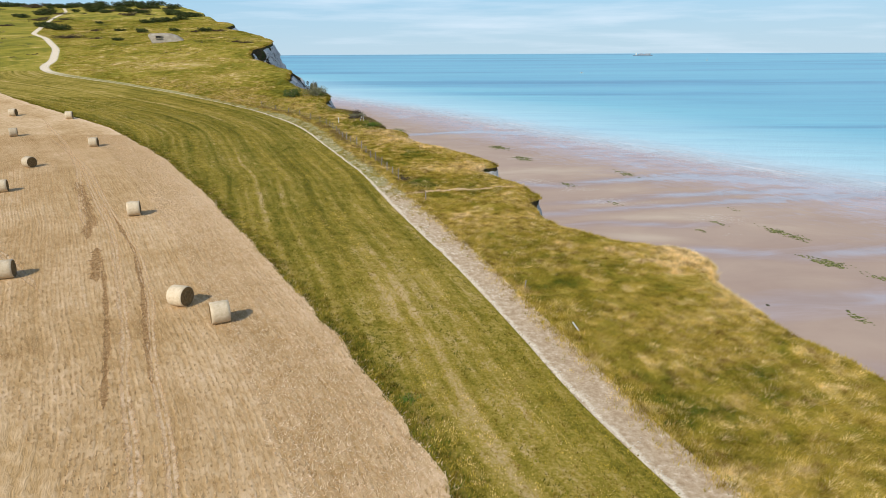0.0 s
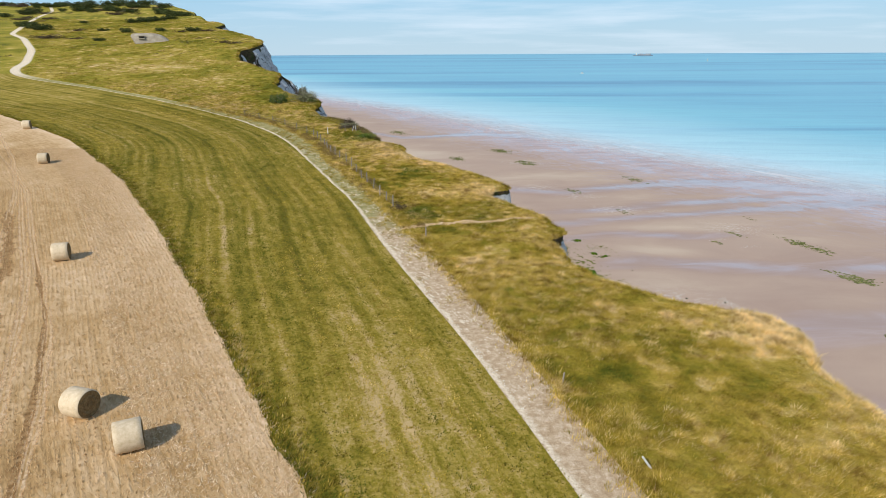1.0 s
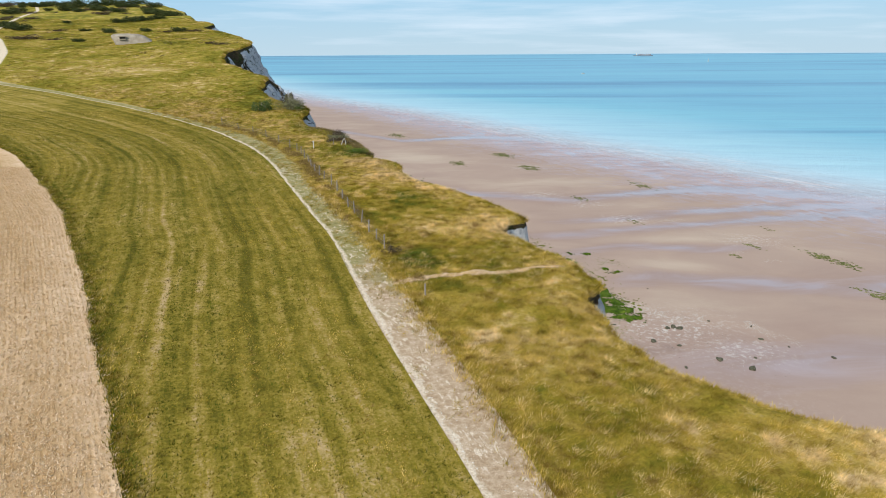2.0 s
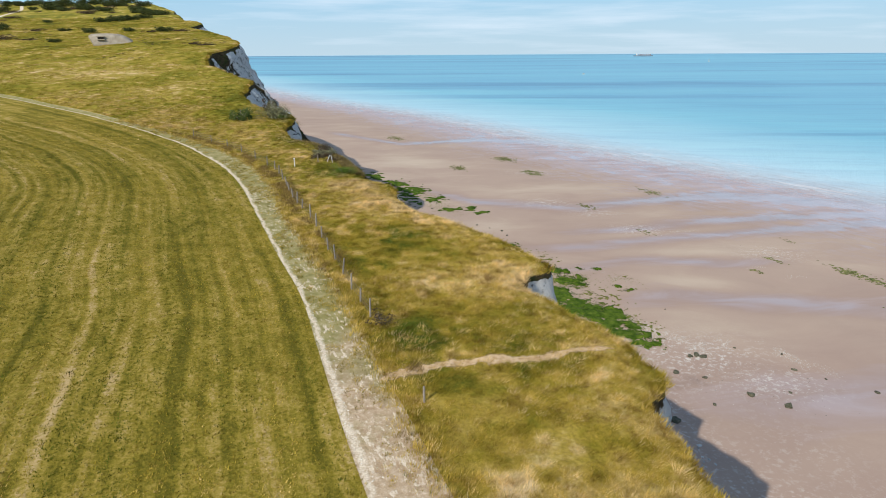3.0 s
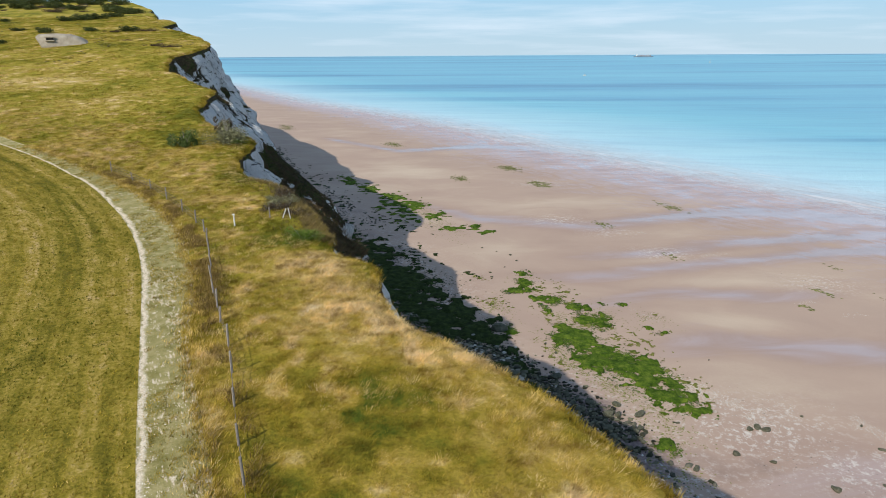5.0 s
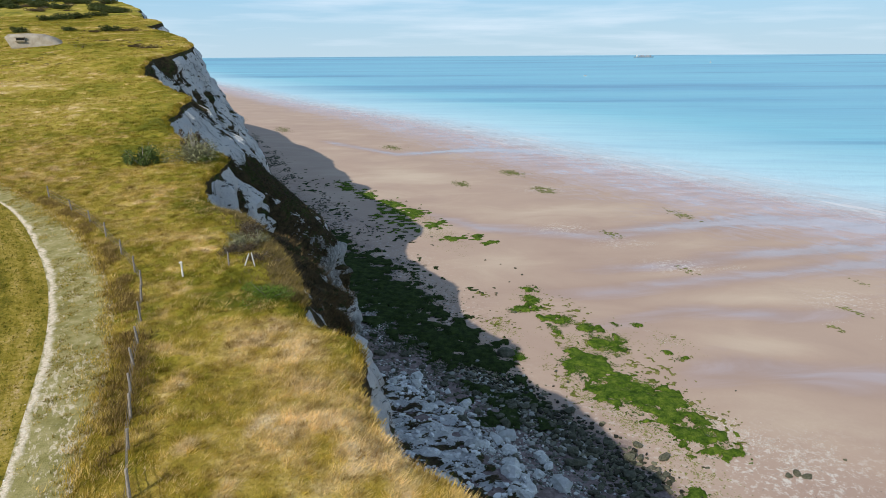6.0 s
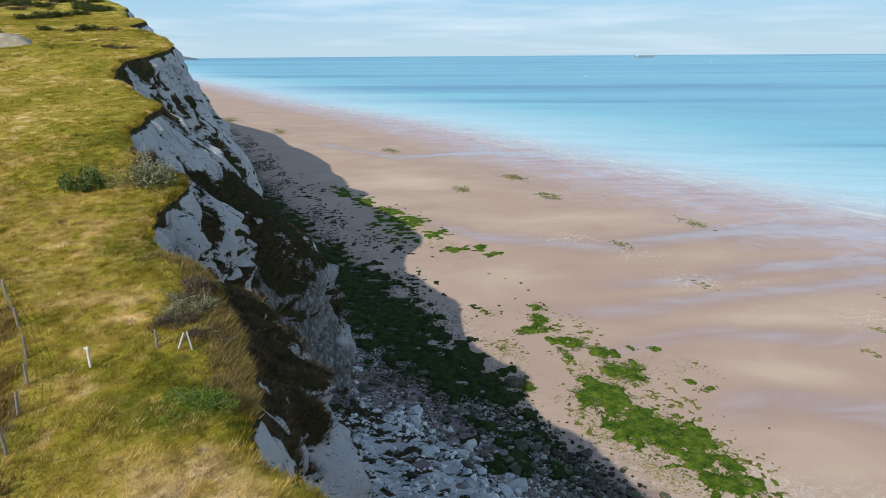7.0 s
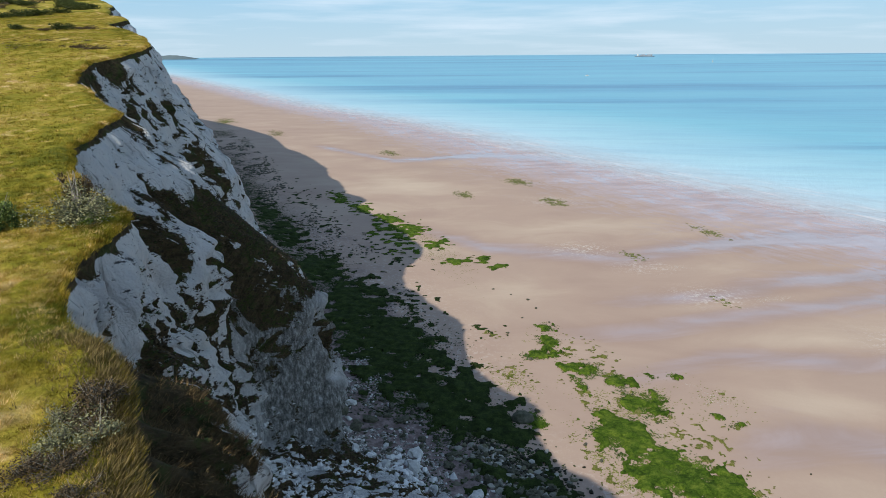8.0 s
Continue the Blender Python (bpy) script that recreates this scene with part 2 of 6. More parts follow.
def grass_ground_material():
    a = Mat("rough_grass_ground")
    fine = a.noise(2.4, 5, 0.7)
    fac = a.math("ADD", a.attr("dry"), a.math("MULTIPLY", a.math("SUBTRACT", fine, 0.5), 0.7))
    col = a.mix(a.ramp(fac, *GRASS), a.ramp(fac, *HILL_GRASS), a.ramp(a.math("DIVIDE", a.sep(a.pos)["Y"], 400.0), (0.24, 0.0), (0.29, 1.0)))
    dark = a.ramp(a.noise(5.5, 3, 0.6), (0.3, 0.7), (0.6, 1.0))
    a.bump(a.noise(3.5, 5, 0.7), 0.7, 0.25)
    return a.done(a.mix(col, dark, 1.0, "MULTIPLY"), 0.95, 0.1)


def tuft_material(name="grass_blades", shift=0.0, palette=GRASS, gain=1.0):
    a = Mat(name)
    fac = a.math("ADD", a.attr("dry"), a.math("MULTIPLY", a.math("SUBTRACT", a.island(), 0.5 - shift), 0.24))
    col = a.ramp(fac, *palette)
    thatch = a.ramp(a.noise(1.15, 5, 0.68), (0.37, (0.55 * gain, 0.47 * gain, 0.36 * gain)), (0.48, (1.03 * gain, 1.01 * gain, 0.96 * gain)), (0.61, (1.42 * gain, 1.38 * gain, 1.28 * gain)))
    col = a.mix(col, thatch, 1.0, "MULTIPLY")
    tr = a.node("ShaderNodeBsdfTranslucent", Color=col)
    a.done(col, 0.8, 0.15)
    mx = a.node("ShaderNodeMixShader", Fac=0.3)
    a.t.links.new(a.b.outputs[0], mx.inputs[1])
    a.t.links.new(tr.outputs[0], mx.inputs[2])
    a.t.links.new(mx.outputs[0], a.t.nodes["Material Output"].inputs["Surface"])
    return a.m


def meadow_material():
    a = Mat("mown_meadow")
    uv = a.uv()
    rows = a.noise(1.0, 4, 0.6, uv, (0.95, 0.022, 1), 0.25)
    wide = a.noise(1.0, 3, 0.5, uv, (0.25, 0.012, 1), 0.3)
    patch = a.noise(0.10, 4, 0.6)
    mott = a.noise(0.9, 5, 0.7, uv, (1.0, 0.5, 1))
    fine = a.noise(5.0, 4, 0.75)
    # hay rows, about 1.25 m apart, broken along their length
    sway = a.math("MULTIPLY", a.noise(1.0, 2, 0.5, uv, (0.05, 0.04, 1)), 9.0)
    line = a.math("SINE", a.math("ADD", a.math("MULTIPLY", a.sep(uv)["X"], 5.03), sway))
    broken = a.ramp(a.noise(1.0, 4, 0.65, uv, (0.7, 0.10, 1)), (0.38, 0.0), (0.62, 1.0))
    fac = a.math("ADD", 0.44, a.math("MULTIPLY", a.math("MULTIPLY", line, broken), 0.13))
    for n, k in ((rows, 1.0), (wide, 0.55), (patch, 0.45), (mott, 1.0), (fine, 1.1)):
        fac = a.math("ADD", fac, a.math("MULTIPLY", a.math("SUBTRACT", n, 0.5), k))
    fac = a.math("ADD", fac, a.attr("near"))
    col = a.ramp(fac, (0.16, (0.116, 0.100, 0.010)), (0.40, (0.242, 0.188, 0.023)), (0.60, (0.350, 0.258, 0.056)), (0.85, (0.51, 0.365, 0.17)))
    rim = a.ramp(a.attr("rim"), (0.0, 1.0), (1.0, (0.45, 0.47, 0.34)))
    a.bump(a.math("ADD", fine, a.math("ADD", rows, mott)), 0.7, 0.12)
    return a.done(a.mix(col, rim, 1.0, "MULTIPLY"), 0.95, 0.1)


def stubble_material():
    a = Mat("wheat_stubble")
    uv = a.uv()
    rows = a.noise(1.0, 3, 0.5, uv, (2.6, 0.10, 1), 0.2)
    straw = a.noise(3.2, 5, 0.72, uv, (1.0, 0.35, 1), 0.8)
    wide = a.noise(1.0, 3, 0.6, uv, (0.22, 0.014, 1), 0.4)
    patch = a.noise(0.09, 5, 0.65)
    fac = a.math("ADD", 0.46, a.math("MULTIPLY", a.attr("rim"), 0.26))
    for n, k in ((rows, 0.30), (straw, 0.85), (wide, 0.40), (patch, 0.75), (a.noise(0.5, 5, 0.7), 0.45)):
        fac = a.math("ADD", fac, a.math("MULTIPLY", a.math("SUBTRACT", n, 0.5), k))
    col = a.ramp(fac, (0.12, (0.27, 0.155, 0.06)), (0.36, (0.45, 0.285, 0.125)), (0.56, (0.585, 0.402, 0.22)), (0.85, (0.74, 0.56, 0.37)))
    a.bump(a.math("ADD", straw, rows), 0.7, 0.12)
    return a.done(col, 0.9, 0.15)


def rut_material(name="pale_wheel_rut", lo=(0.42, 0.275, 0.135), mid=(0.55, 0.385, 0.22), hi=(0.65, 0.485, 0.32), full=0.9):
    """A worn strip whose sides break up into the ground beside it."""
    a = Mat(name)
    u = a.sep(a.uv())["X"]
    col = a.ramp(a.noise(3.0, 5, 0.7), (0.36, lo), (0.48, mid), (0.62, hi))
    a.bump(a.noise(6, 4), 0.6, 0.08)
    side = a.ramp(a.math("ABSOLUTE", u), (0.0, 1.0), (0.5, 0.0))
    worn = a.math("ADD", side, a.math("MULTIPLY", a.math("SUBTRACT", a.noise(2.2, 5, 0.75), 0.5), 1.5))
    worn = a.math("ADD", worn, a.math("MULTIPLY", a.math("SUBTRACT", a.noise(0.35, 3, 0.6), 0.5), 1.2))
    a.put(a.b.inputs["Alpha"], a.ramp(worn, (0.25, 0.0), (0.60, full)))
    return a.done(col, 0.95, 0.1)


def track_material():
    a = Mat("chalk_track")
    uv = a.sep(a.uv())
    wob = a.math("MULTIPLY", a.math("SUBTRACT", a.noise(0.5, 4, 0.65), 0.5), 0.35)
    wob = a.math("ADD", wob, a.math("MULTIPLY", a.math("SUBTRACT", a.noise(1.8, 4, 0.7), 0.5), 0.16))
    u = a.math("ADD", uv["X"], wob)
    stones = a.noise(2.6, 5, 0.75)
    grit = a.noise(9.0, 4, 0.7)
    rut = a.ramp(u, (0.0, 0.15), (0.03, 0.95), (0.085, 0.9), (0.16, 0.0))
    rut2 = a.ramp(u, (0.15, 0.5), (0.5, 0.4), (0.78, 0.8), (0.97, 0.95))
    worn = a.ramp(a.math("ADD", stones, a.math("MULTIPLY", grit, 0.5)), (0.86, 0.0), (0.95, 1.0))
    far = a.ramp(a.math("DIVIDE", uv["Y"], 200.0), (0.24, 0.0), (0.38, 1.0))
    soil = a.ramp(a.noise(2.6, 5, 0.75), (0.36, (0.40, 0.275, 0.16)), (0.5, (0.51, 0.375, 0.24)), (0.64, (0.62, 0.485, 0.34)))
    grass = a.ramp(a.noise(1.1, 5, 0.7), (0.3, (0.185, 0.166, 0.046)), (0.5, (0.30, 0.262, 0.098)), (0.72, (0.45, 0.375, 0.19)))
    green = a.math("ADD", a.math("MULTIPLY", far, 0.9), a.math("MULTIPLY", a.math("SUBTRACT", a.noise(0.35, 4, 0.7), 0.5), 1.1))
    base = a.mix(soil, grass, a.ramp(green, (0.25, 0.0), (0.65, 1.0)))
    chalk = a.ramp(grit, (0.36, (0.60, 0.47, 0.32)), (0.6, (0.84, 0.74, 0.58)))
    flecks = a.ramp(a.math("ADD", a.noise(1.0, 5, 0.7, a.uv(), (12.0, 1.4, 1)), a.math("MULTIPLY", a.math("SUBTRACT", a.noise(0.4, 3, 0.6), 0.5), 0.5)), (0.575, 0.0), (0.62, 1.0))
    edge = a.math("MULTIPLY", a.ramp(uv["X"], (0.90, 0.0), (0.93, 1.0), (0.955, 1.0), (0.98, 0.0)), a.ramp(a.noise(1.6, 4, 0.7), (0.45, 0.0), (0.55, 0.9)))
    worn = a.math("MAXIMUM", edge, a.math("MAXIMUM", worn, a.math("MULTIPLY", flecks, a.ramp(a.math("DIVIDE", uv["Y"], 200.0), (0.12, 0.15), (0.30, 0.9), (0.5, 0.5)))))
    streaks = a.math("MULTIPLY", flecks, a.ramp(a.math("DIVIDE", uv["Y"], 200.0), (0.10, 0.0), (0.20, 0.95), (0.42, 0.85), (0.6, 0.3)))
    rut = a.math("MAXIMUM", rut, streaks)
    white = a.math("MAXIMUM", rut, a.math("MAXIMUM", a.math("MULTIPLY", rut2, worn), a.math("MULTIPLY", worn, 0.25)))
    white = a.math("MULTIPLY", white, a.ramp(stones, (0.28, 0.35), (0.5, 1.0)))
    a.bump(a.math("ADD", stones, grit), 0.7, 0.08)
    road = a.ramp(a.math("DIVIDE", uv["Y"], 300.0), (0.70, 0.0), (0.75, 1.0))
    white = a.math("MAXIMUM", white, a.math("MULTIPLY", road, a.ramp(u, (0.02, 0.3), (0.18, 0.95), (0.80, 0.95), (0.98, 0.3))))
    return a.done(a.mix(base, chalk, white), 0.92, 0.15)


def cliff_material():
    a = Mat("chalk_cliff")
    uv = a.uv()
    streak = a.noise(1.0, 6, 0.68, uv, (1.3, 0.30, 1), 0.6)
    fleck = a.noise(1.6, 6, 0.75, uv, (1.0, 0.75, 1), 0.5)
    grit = a.noise(3.0, 6, 0.75)
    flute = a.noise(1.0, 5, 0.6, uv, (2.0, 0.16, 1), 0.5)
    bed = a.noise(1.0, 4, 0.6, uv, (0.05, 1.1, 1), 0.4)
    # flute and fleck also put the shade of grooves and small holes into the colour
    chalk = a.ramp(flute, (0.33, (0.46, 0.46, 0.44)), (0.42, (0.90, 0.90, 0.89)), (0.6, (0.96, 0.96, 0.94)))
    chalk = a.mix(chalk, a.ramp(a.noise(0.16, 4, 0.6), (0.35, (0.90, 0.91, 0.92)), (0.58, (1.0, 0.99, 0.97))), 1.0, "MULTIPLY")
    chalk = a.mix(chalk, a.ramp(bed, (0.30, 0.75), (0.36, 1.0)), 0.7, "MULTIPLY")
    chalk = a.mix(chalk, a.ramp(grit, (0.32, 0.62), (0.42, 1.0)), 0.8, "MULTIPLY")
    chalk = a.mix(chalk, a.ramp(fleck, (0.36, 0.12), (0.41, 1.0)), 1.0, "MULTIPLY")
    grey = a.ramp(a.noise(1.7, 8, 0.82, None, (1.0, 1.0, 0.5)), (0.37, (0.085, 0.082, 0.068)), (0.5, (0.28, 0.275, 0.25)), (0.62, (0.66, 0.66, 0.63)))
    chalk = a.mix(chalk, grey, a.attr("grey"))
    soil = a.ramp(a.noise(0.45, 6, 0.72), (0.36, (0.050, 0.040, 0.018)), (0.48, (0.105, 0.076, 0.040)), (0.60, (0.070, 0.080, 0.024)))
    soil = a.mix(soil, a.ramp(fleck, (0.35, 0.45), (0.62, 1.5)), 0.8, "MULTIPLY")
    veg = a.math("ADD", a.attr("veg"), a.math("MULTIPLY", a.math("SUBTRACT", streak, 0.5), -1.1))
    veg = a.math("ADD", veg, a.math("MULTIPLY", a.math("SUBTRACT", grit, 0.5), 0.9))
    mask = a.ramp(veg, (0.44, 0.0), (0.54, 1.0))
    high = a.math("ADD", a.math("MULTIPLY", grit, 0.7), a.math("ADD", a.math("MULTIPLY", streak, 1.6), a.math("ADD", flute, fleck)))
    a.bump(high, 1.0, 0.8)
    return a.done(a.mix(chalk, soil, mask), 0.92, 0.15)


def beach_material():
    a = Mat("wet_sand")
    film = a.noise(0.10, 5, 0.62, None, (0.30, 1.0, 1), 0.9, -0.15)
    lace = a.noise(0.20, 6, 0.70, None, (1.0, 0.30, 1), 1.6, 2.6)
    mott = a.noise(0.05, 4, 0.6, None, (0.6, 1.0, 1), 0.6)
    fine = a.noise(1.6, 4, 0.65)
    low, trough = a.attr("low"), a.attr("trough")
    wet = a.math("ADD", 0.34, a.math("MULTIPLY", trough, 0.30))
    wet = a.math("ADD", wet, a.math("MULTIPLY", a.math("SUBTRACT", film, 0.5), 0.45))
    wet = a.math("ADD", wet, a.math("MULTIPLY", a.math("SUBTRACT", lace, 0.5), a.math("MULTIPLY", low, 1.5)))
    wet = a.math("ADD", wet, a.math("MULTIPLY", low, 0.24))
    wetm = a.ramp(wet, (0.42, 0.0), (0.66, 1.0))
    pool = a.math("MULTIPLY", a.ramp(wet, (0.60, 0.0), (0.70, 0.8)), a.attr("open"))
    tone = a.math("ADD", a.math("MULTIPLY", a.attr("bar"), 0.55), a.math("MULTIPLY", a.math("SUBTRACT", mott, 0.5), 0.7))
    tone = a.math("ADD", tone, a.math("MULTIPLY", a.math("SUBTRACT", fine, 0.5), 0.10))
    dry = a.ramp(tone, (0.0, (0.40, 0.285, 0.222)), (0.25, (0.455, 0.335, 0.255)), (0.6, (0.575, 0.462, 0.345)))
    damp = a.ramp(film, (0.35, (0.375, 0.280, 0.248)), (0.65, (0.45, 0.355, 0.335)))
    pebble = a.math("MULTIPLY", a.attr("stony"), a.ramp(a.noise(0.8, 7, 0.8), (0.53, 0.0), (0.58, 0.9)))
    col = a.mix(a.mix(dry, damp, wetm), (0.66, 0.61, 0.54), pebble)
    col = a.mix(col, a.ramp(a.noise(0.8, 5, 0.7), (0.4, (0.115, 0.085, 0.078)), (0.6, (0.26, 0.20, 0.19))), a.attr("reef"))
    # lilac sky reflection along the wet shore strip, mixed into the base colour
    col = a.mix(col, a.ramp(film, (0.35, (0.42, 0.345, 0.355)), (0.65, (0.56, 0.475, 0.49))), a.ramp(a.math("ADD", low, a.math("MULTIPLY", a.math("SUBTRACT", lace, 0.5), 0.9)), (0.50, 0.0), (0.95, 0.75)))
    a.put(a.b.inputs["Coat Weight"], a.math("MAXIMUM", a.math("MULTIPLY", wetm, 0.06), pool))
    a.put(a.b.inputs["Coat Roughness"], 0.15)
    a.bump(a.math("ADD", film, a.math("MULTIPLY", fine, 0.15)), 0.10, 0.12)
    return a.done(col, a.ramp(wetm, (0.0, 0.85), (1.0, 0.55)), 0.3)


def weed_material(name, dark, mid, light):
    """Matted seaweed, in soft lumps."""
    a = Mat(name)
    lump = a.noise(0.55, 5, 0.7)
    fray = a.noise(3.4, 5, 0.75)
    fac = a.math("ADD", a.math("MULTIPLY", lump, 0.65), a.math("MULTIPLY", fray, 0.45))
    a.bump(a.math("ADD", lump, fray), 0.9, 0.25)
    return a.done(a.ramp(fac, (0.40, dark), (0.54, mid), (0.68, light)), 0.95, 0.06)


def sea_material():
    a = Mat("sea_water")
    turn = 0.55
    bands = a.noise(0.0042, 5, 0.6, None, (0.09, 1.0, 1), 0.3, 0.03)
    swell = a.noise(0.03, 5, 0.6, None, (0.14, 1.0, 1), 0.4, 0.12)
    chop = a.noise(0.35, 5, 0.65, None, (1.0, 0.4, 1), 0.3, turn)
    depth = a.attr("depth")
    near = a.ramp(depth, (0.0, (0.62, 0.59, 0.64)), (0.05, (0.55, 0.665, 0.72)), (0.22, (0.42, 0.67, 0.725)), (0.6, (0.195, 0.525, 0.62)), (1.0, (0.142, 0.435, 0.56)))
    fac = a.math("ADD", a.math("MULTIPLY", bands, 0.8), a.math("MULTIPLY", swell, 0.2))
    tone = a.mix((1.0, 1.0, 1.0), a.ramp(fac, (0.38, (0.42, 0.55, 0.70)), (0.47, (0.80, 0.88, 0.95)), (0.54, (1.0, 1.0, 1.0)), (0.64, (1.18, 1.1, 1.06))), a.ramp(depth, (0.15, 0.15), (0.6, 1.0)))
    ripple = a.ramp(a.noise(0.05, 7, 0.75, None, (0.16, 1.0, 1), 0.3, 0.2), (0.36, (0.86, 0.90, 0.93)), (0.5, (1.0, 1.0, 1.0)), (0.64, (1.10, 1.07, 1.05)))
    tone = a.mix(tone, ripple, 1.0, "MULTIPLY")
    foam = a.math("MULTIPLY", a.ramp(a.noise(0.16, 5, 0.65, None, (1.0, 0.10, 1), 0.5, 2.636), (0.57, 0.0), (0.61, 1.0)), a.ramp(depth, (0.005, 0.0), (0.02, 0.9), (0.08, 0.7), (0.18, 0.0)))
    a.bump(a.math("ADD", chop, a.math("MULTIPLY", swell, 3.0)), 0.5, 0.6)
    a.put(a.b.inputs["Alpha"], a.ramp(a.math("ADD", depth, a.math("MULTIPLY", a.math("SUBTRACT", a.noise(0.11, 7, 0.75, None, (1.0, 0.35, 1), 1.2, 2.636), 0.5), 0.20)), (0.010, 0.0), (0.045, 0.42), (0.10, 0.80), (0.17, 1.0)))
    return a.done(a.mix(a.mix(near, tone, 1.0, "MULTIPLY"), (0.8, 0.82, 0.82), foam), 0.32, 0.35)


def simple(name, lo, hi, scale, rough=0.9, bump=0.4, dist=0.05, spec=0.2, rand=True):
    a = Mat(name)
    obj = a.node("ShaderNodeTexCoord").outputs["Object"]
    col = a.ramp(a.noise(scale, 5, 0.7, obj), (0.3, lo), (0.7, hi))
    if rand:
        r = a.t.nodes.new("ShaderNodeObjectInfo").outputs["Random"]
        col = a.mix(col, a.ramp(r, (0.0, 0.72), (1.0, 1.0)), 1.0, "MULTIPLY")
    a.bump(a.noise(scale * 2.5, 5, 0.7, obj), bump, dist)
    return a.done(col, rough, spec)


def leafy(name, lo, hi, mid=None, spread=False):
    a = Mat(name)
    fac = a.island()
    if spread:
        fac = a.math("ADD", a.math("MULTIPLY", fac, 0.5), a.math("MULTIPLY", a.math("SUBTRACT", a.noise(0.28, 5, 0.7), 0.36), 1.9))
    col = a.ramp(fac, (0.0, lo), (0.55, mid or tuple((p + q) / 2 for p, q in zip(lo, hi))), (1.0, hi))
    return a.done(col, 0.75, 0.2)


M_GRASS = grass_ground_material()
M_TUFT = tuft_material()
M_HILLTUFT = tuft_material("hill_grass_blades", 0.0, HILL_GRASS, 0.85)
M_MEADOW = meadow_material()
M_STUBBLE = stubble_material()
M_RUT = rut_material()
M_SOILRUT = rut_material("brown_soil_rut", (0.16, 0.085, 0.032), (0.27, 0.155, 0.065), (0.40, 0.26, 0.125), 0.92)
M_TRACK = track_material()
M_CLIFF = cliff_material()
M_BEACH = beach_material()
M_SEA = sea_material()
M_STRAW = simple("straw_bale", (0.11, 0.07, 0.03), (0.30, 0.20, 0.09), 9, 0.95, 0.6, 0.03)
M_NET = simple("bale_net_wrap", (0.54, 0.42, 0.26), (0.74, 0.61, 0.43), 5, 0.7, 0.4, 0.02, 0.3)
M_WOOD = simple("weathered_post", (0.20, 0.17, 0.14), (0.42, 0.37, 0.31), 12, 0.85)
M_WHITE = simple("white_painted_wood", (0.55, 0.53, 0.48), (0.80, 0.78, 0.74), 12, 0.7)
M_WIRE = simple("rusty_wire", (0.16, 0.14, 0.12), (0.34, 0.30, 0.27), 12, 0.6)
M_CONCRETE = simple("bunker_concrete", (0.28, 0.235, 0.17), (0.50, 0.44, 0.35), 0.5, 0.92, 0.5, 0.2)
M_SLITSHADE = simple("slit_shade", (0.012, 0.011, 0.01), (0.03, 0.027, 0.022), 3, 0.95)
M_CHALKROCK = simple("chalk_boulder", (0.46, 0.46, 0.42), (0.84, 0.84, 0.80), 1.2, 0.9, 0.6, 0.15)
M_WEEDROCK = simple("weedy_boulder", (0.035, 0.042, 0.020), (0.19, 0.18, 0.13), 1.3, 0.85, 0.6, 0.15)
M_PEBBLE = leafy("chalk_pebbles", (0.07, 0.07, 0.055), (0.72, 0.71, 0.66))
M_PATHSTONE = leafy("chalk_path_stones", (0.42, 0.35, 0.25), (0.82, 0.78, 0.69))
M_WEED = leafy("green_seaweed", (0.010, 0.036, 0.004), (0.135, 0.20, 0.019), spread=True)
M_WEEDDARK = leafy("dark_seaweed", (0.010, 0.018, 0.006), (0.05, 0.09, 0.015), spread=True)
M_LEAF = leafy("shrub_leaves", (0.020, 0.034, 0.008), (0.085, 0.105, 0.025))
M_LEAFMID = leafy("green_shrub_leaves", (0.045, 0.075, 0.018), (0.12, 0.16, 0.04))
M_LEAFGREY = leafy("grey_shrub_leaves", (0.07, 0.075, 0.035), (0.34, 0.33, 0.17))
M_LEAFBRIGHT = leafy("bright_shrub_leaves", (0.06, 0.11, 0.012), (0.17, 0.25, 0.03))
M_BRACKEN = leafy("dead_bracken", (0.075, 0.053, 0.028), (0.26, 0.175, 0.075))
M_LEAFBROWN = leafy("brown_shrub_leaves", (0.035, 0.026, 0.016), (0.13, 0.09, 0.045))
M_TWIG = simple("grey_twigs", (0.16, 0.14, 0.11), (0.40, 0.37, 0.31), 8)
# ship, containers and far land: distance haze is mixed into these blue-grey colours
M_SHIP = simple("ship_hull", (0.16, 0.21, 0.26), (0.22, 0.27, 0.32), 0.05, 0.6, 0.1)
M_BOX = simple("ship_containers", (0.20, 0.22, 0.26), (0.42, 0.40, 0.40), 0.08, 0.7, 0.1)
M_FARLAND = simple("far_land", (0.12, 0.17, 0.19), (0.18, 0.24, 0.25), 0.01, 0.95, 0.1)


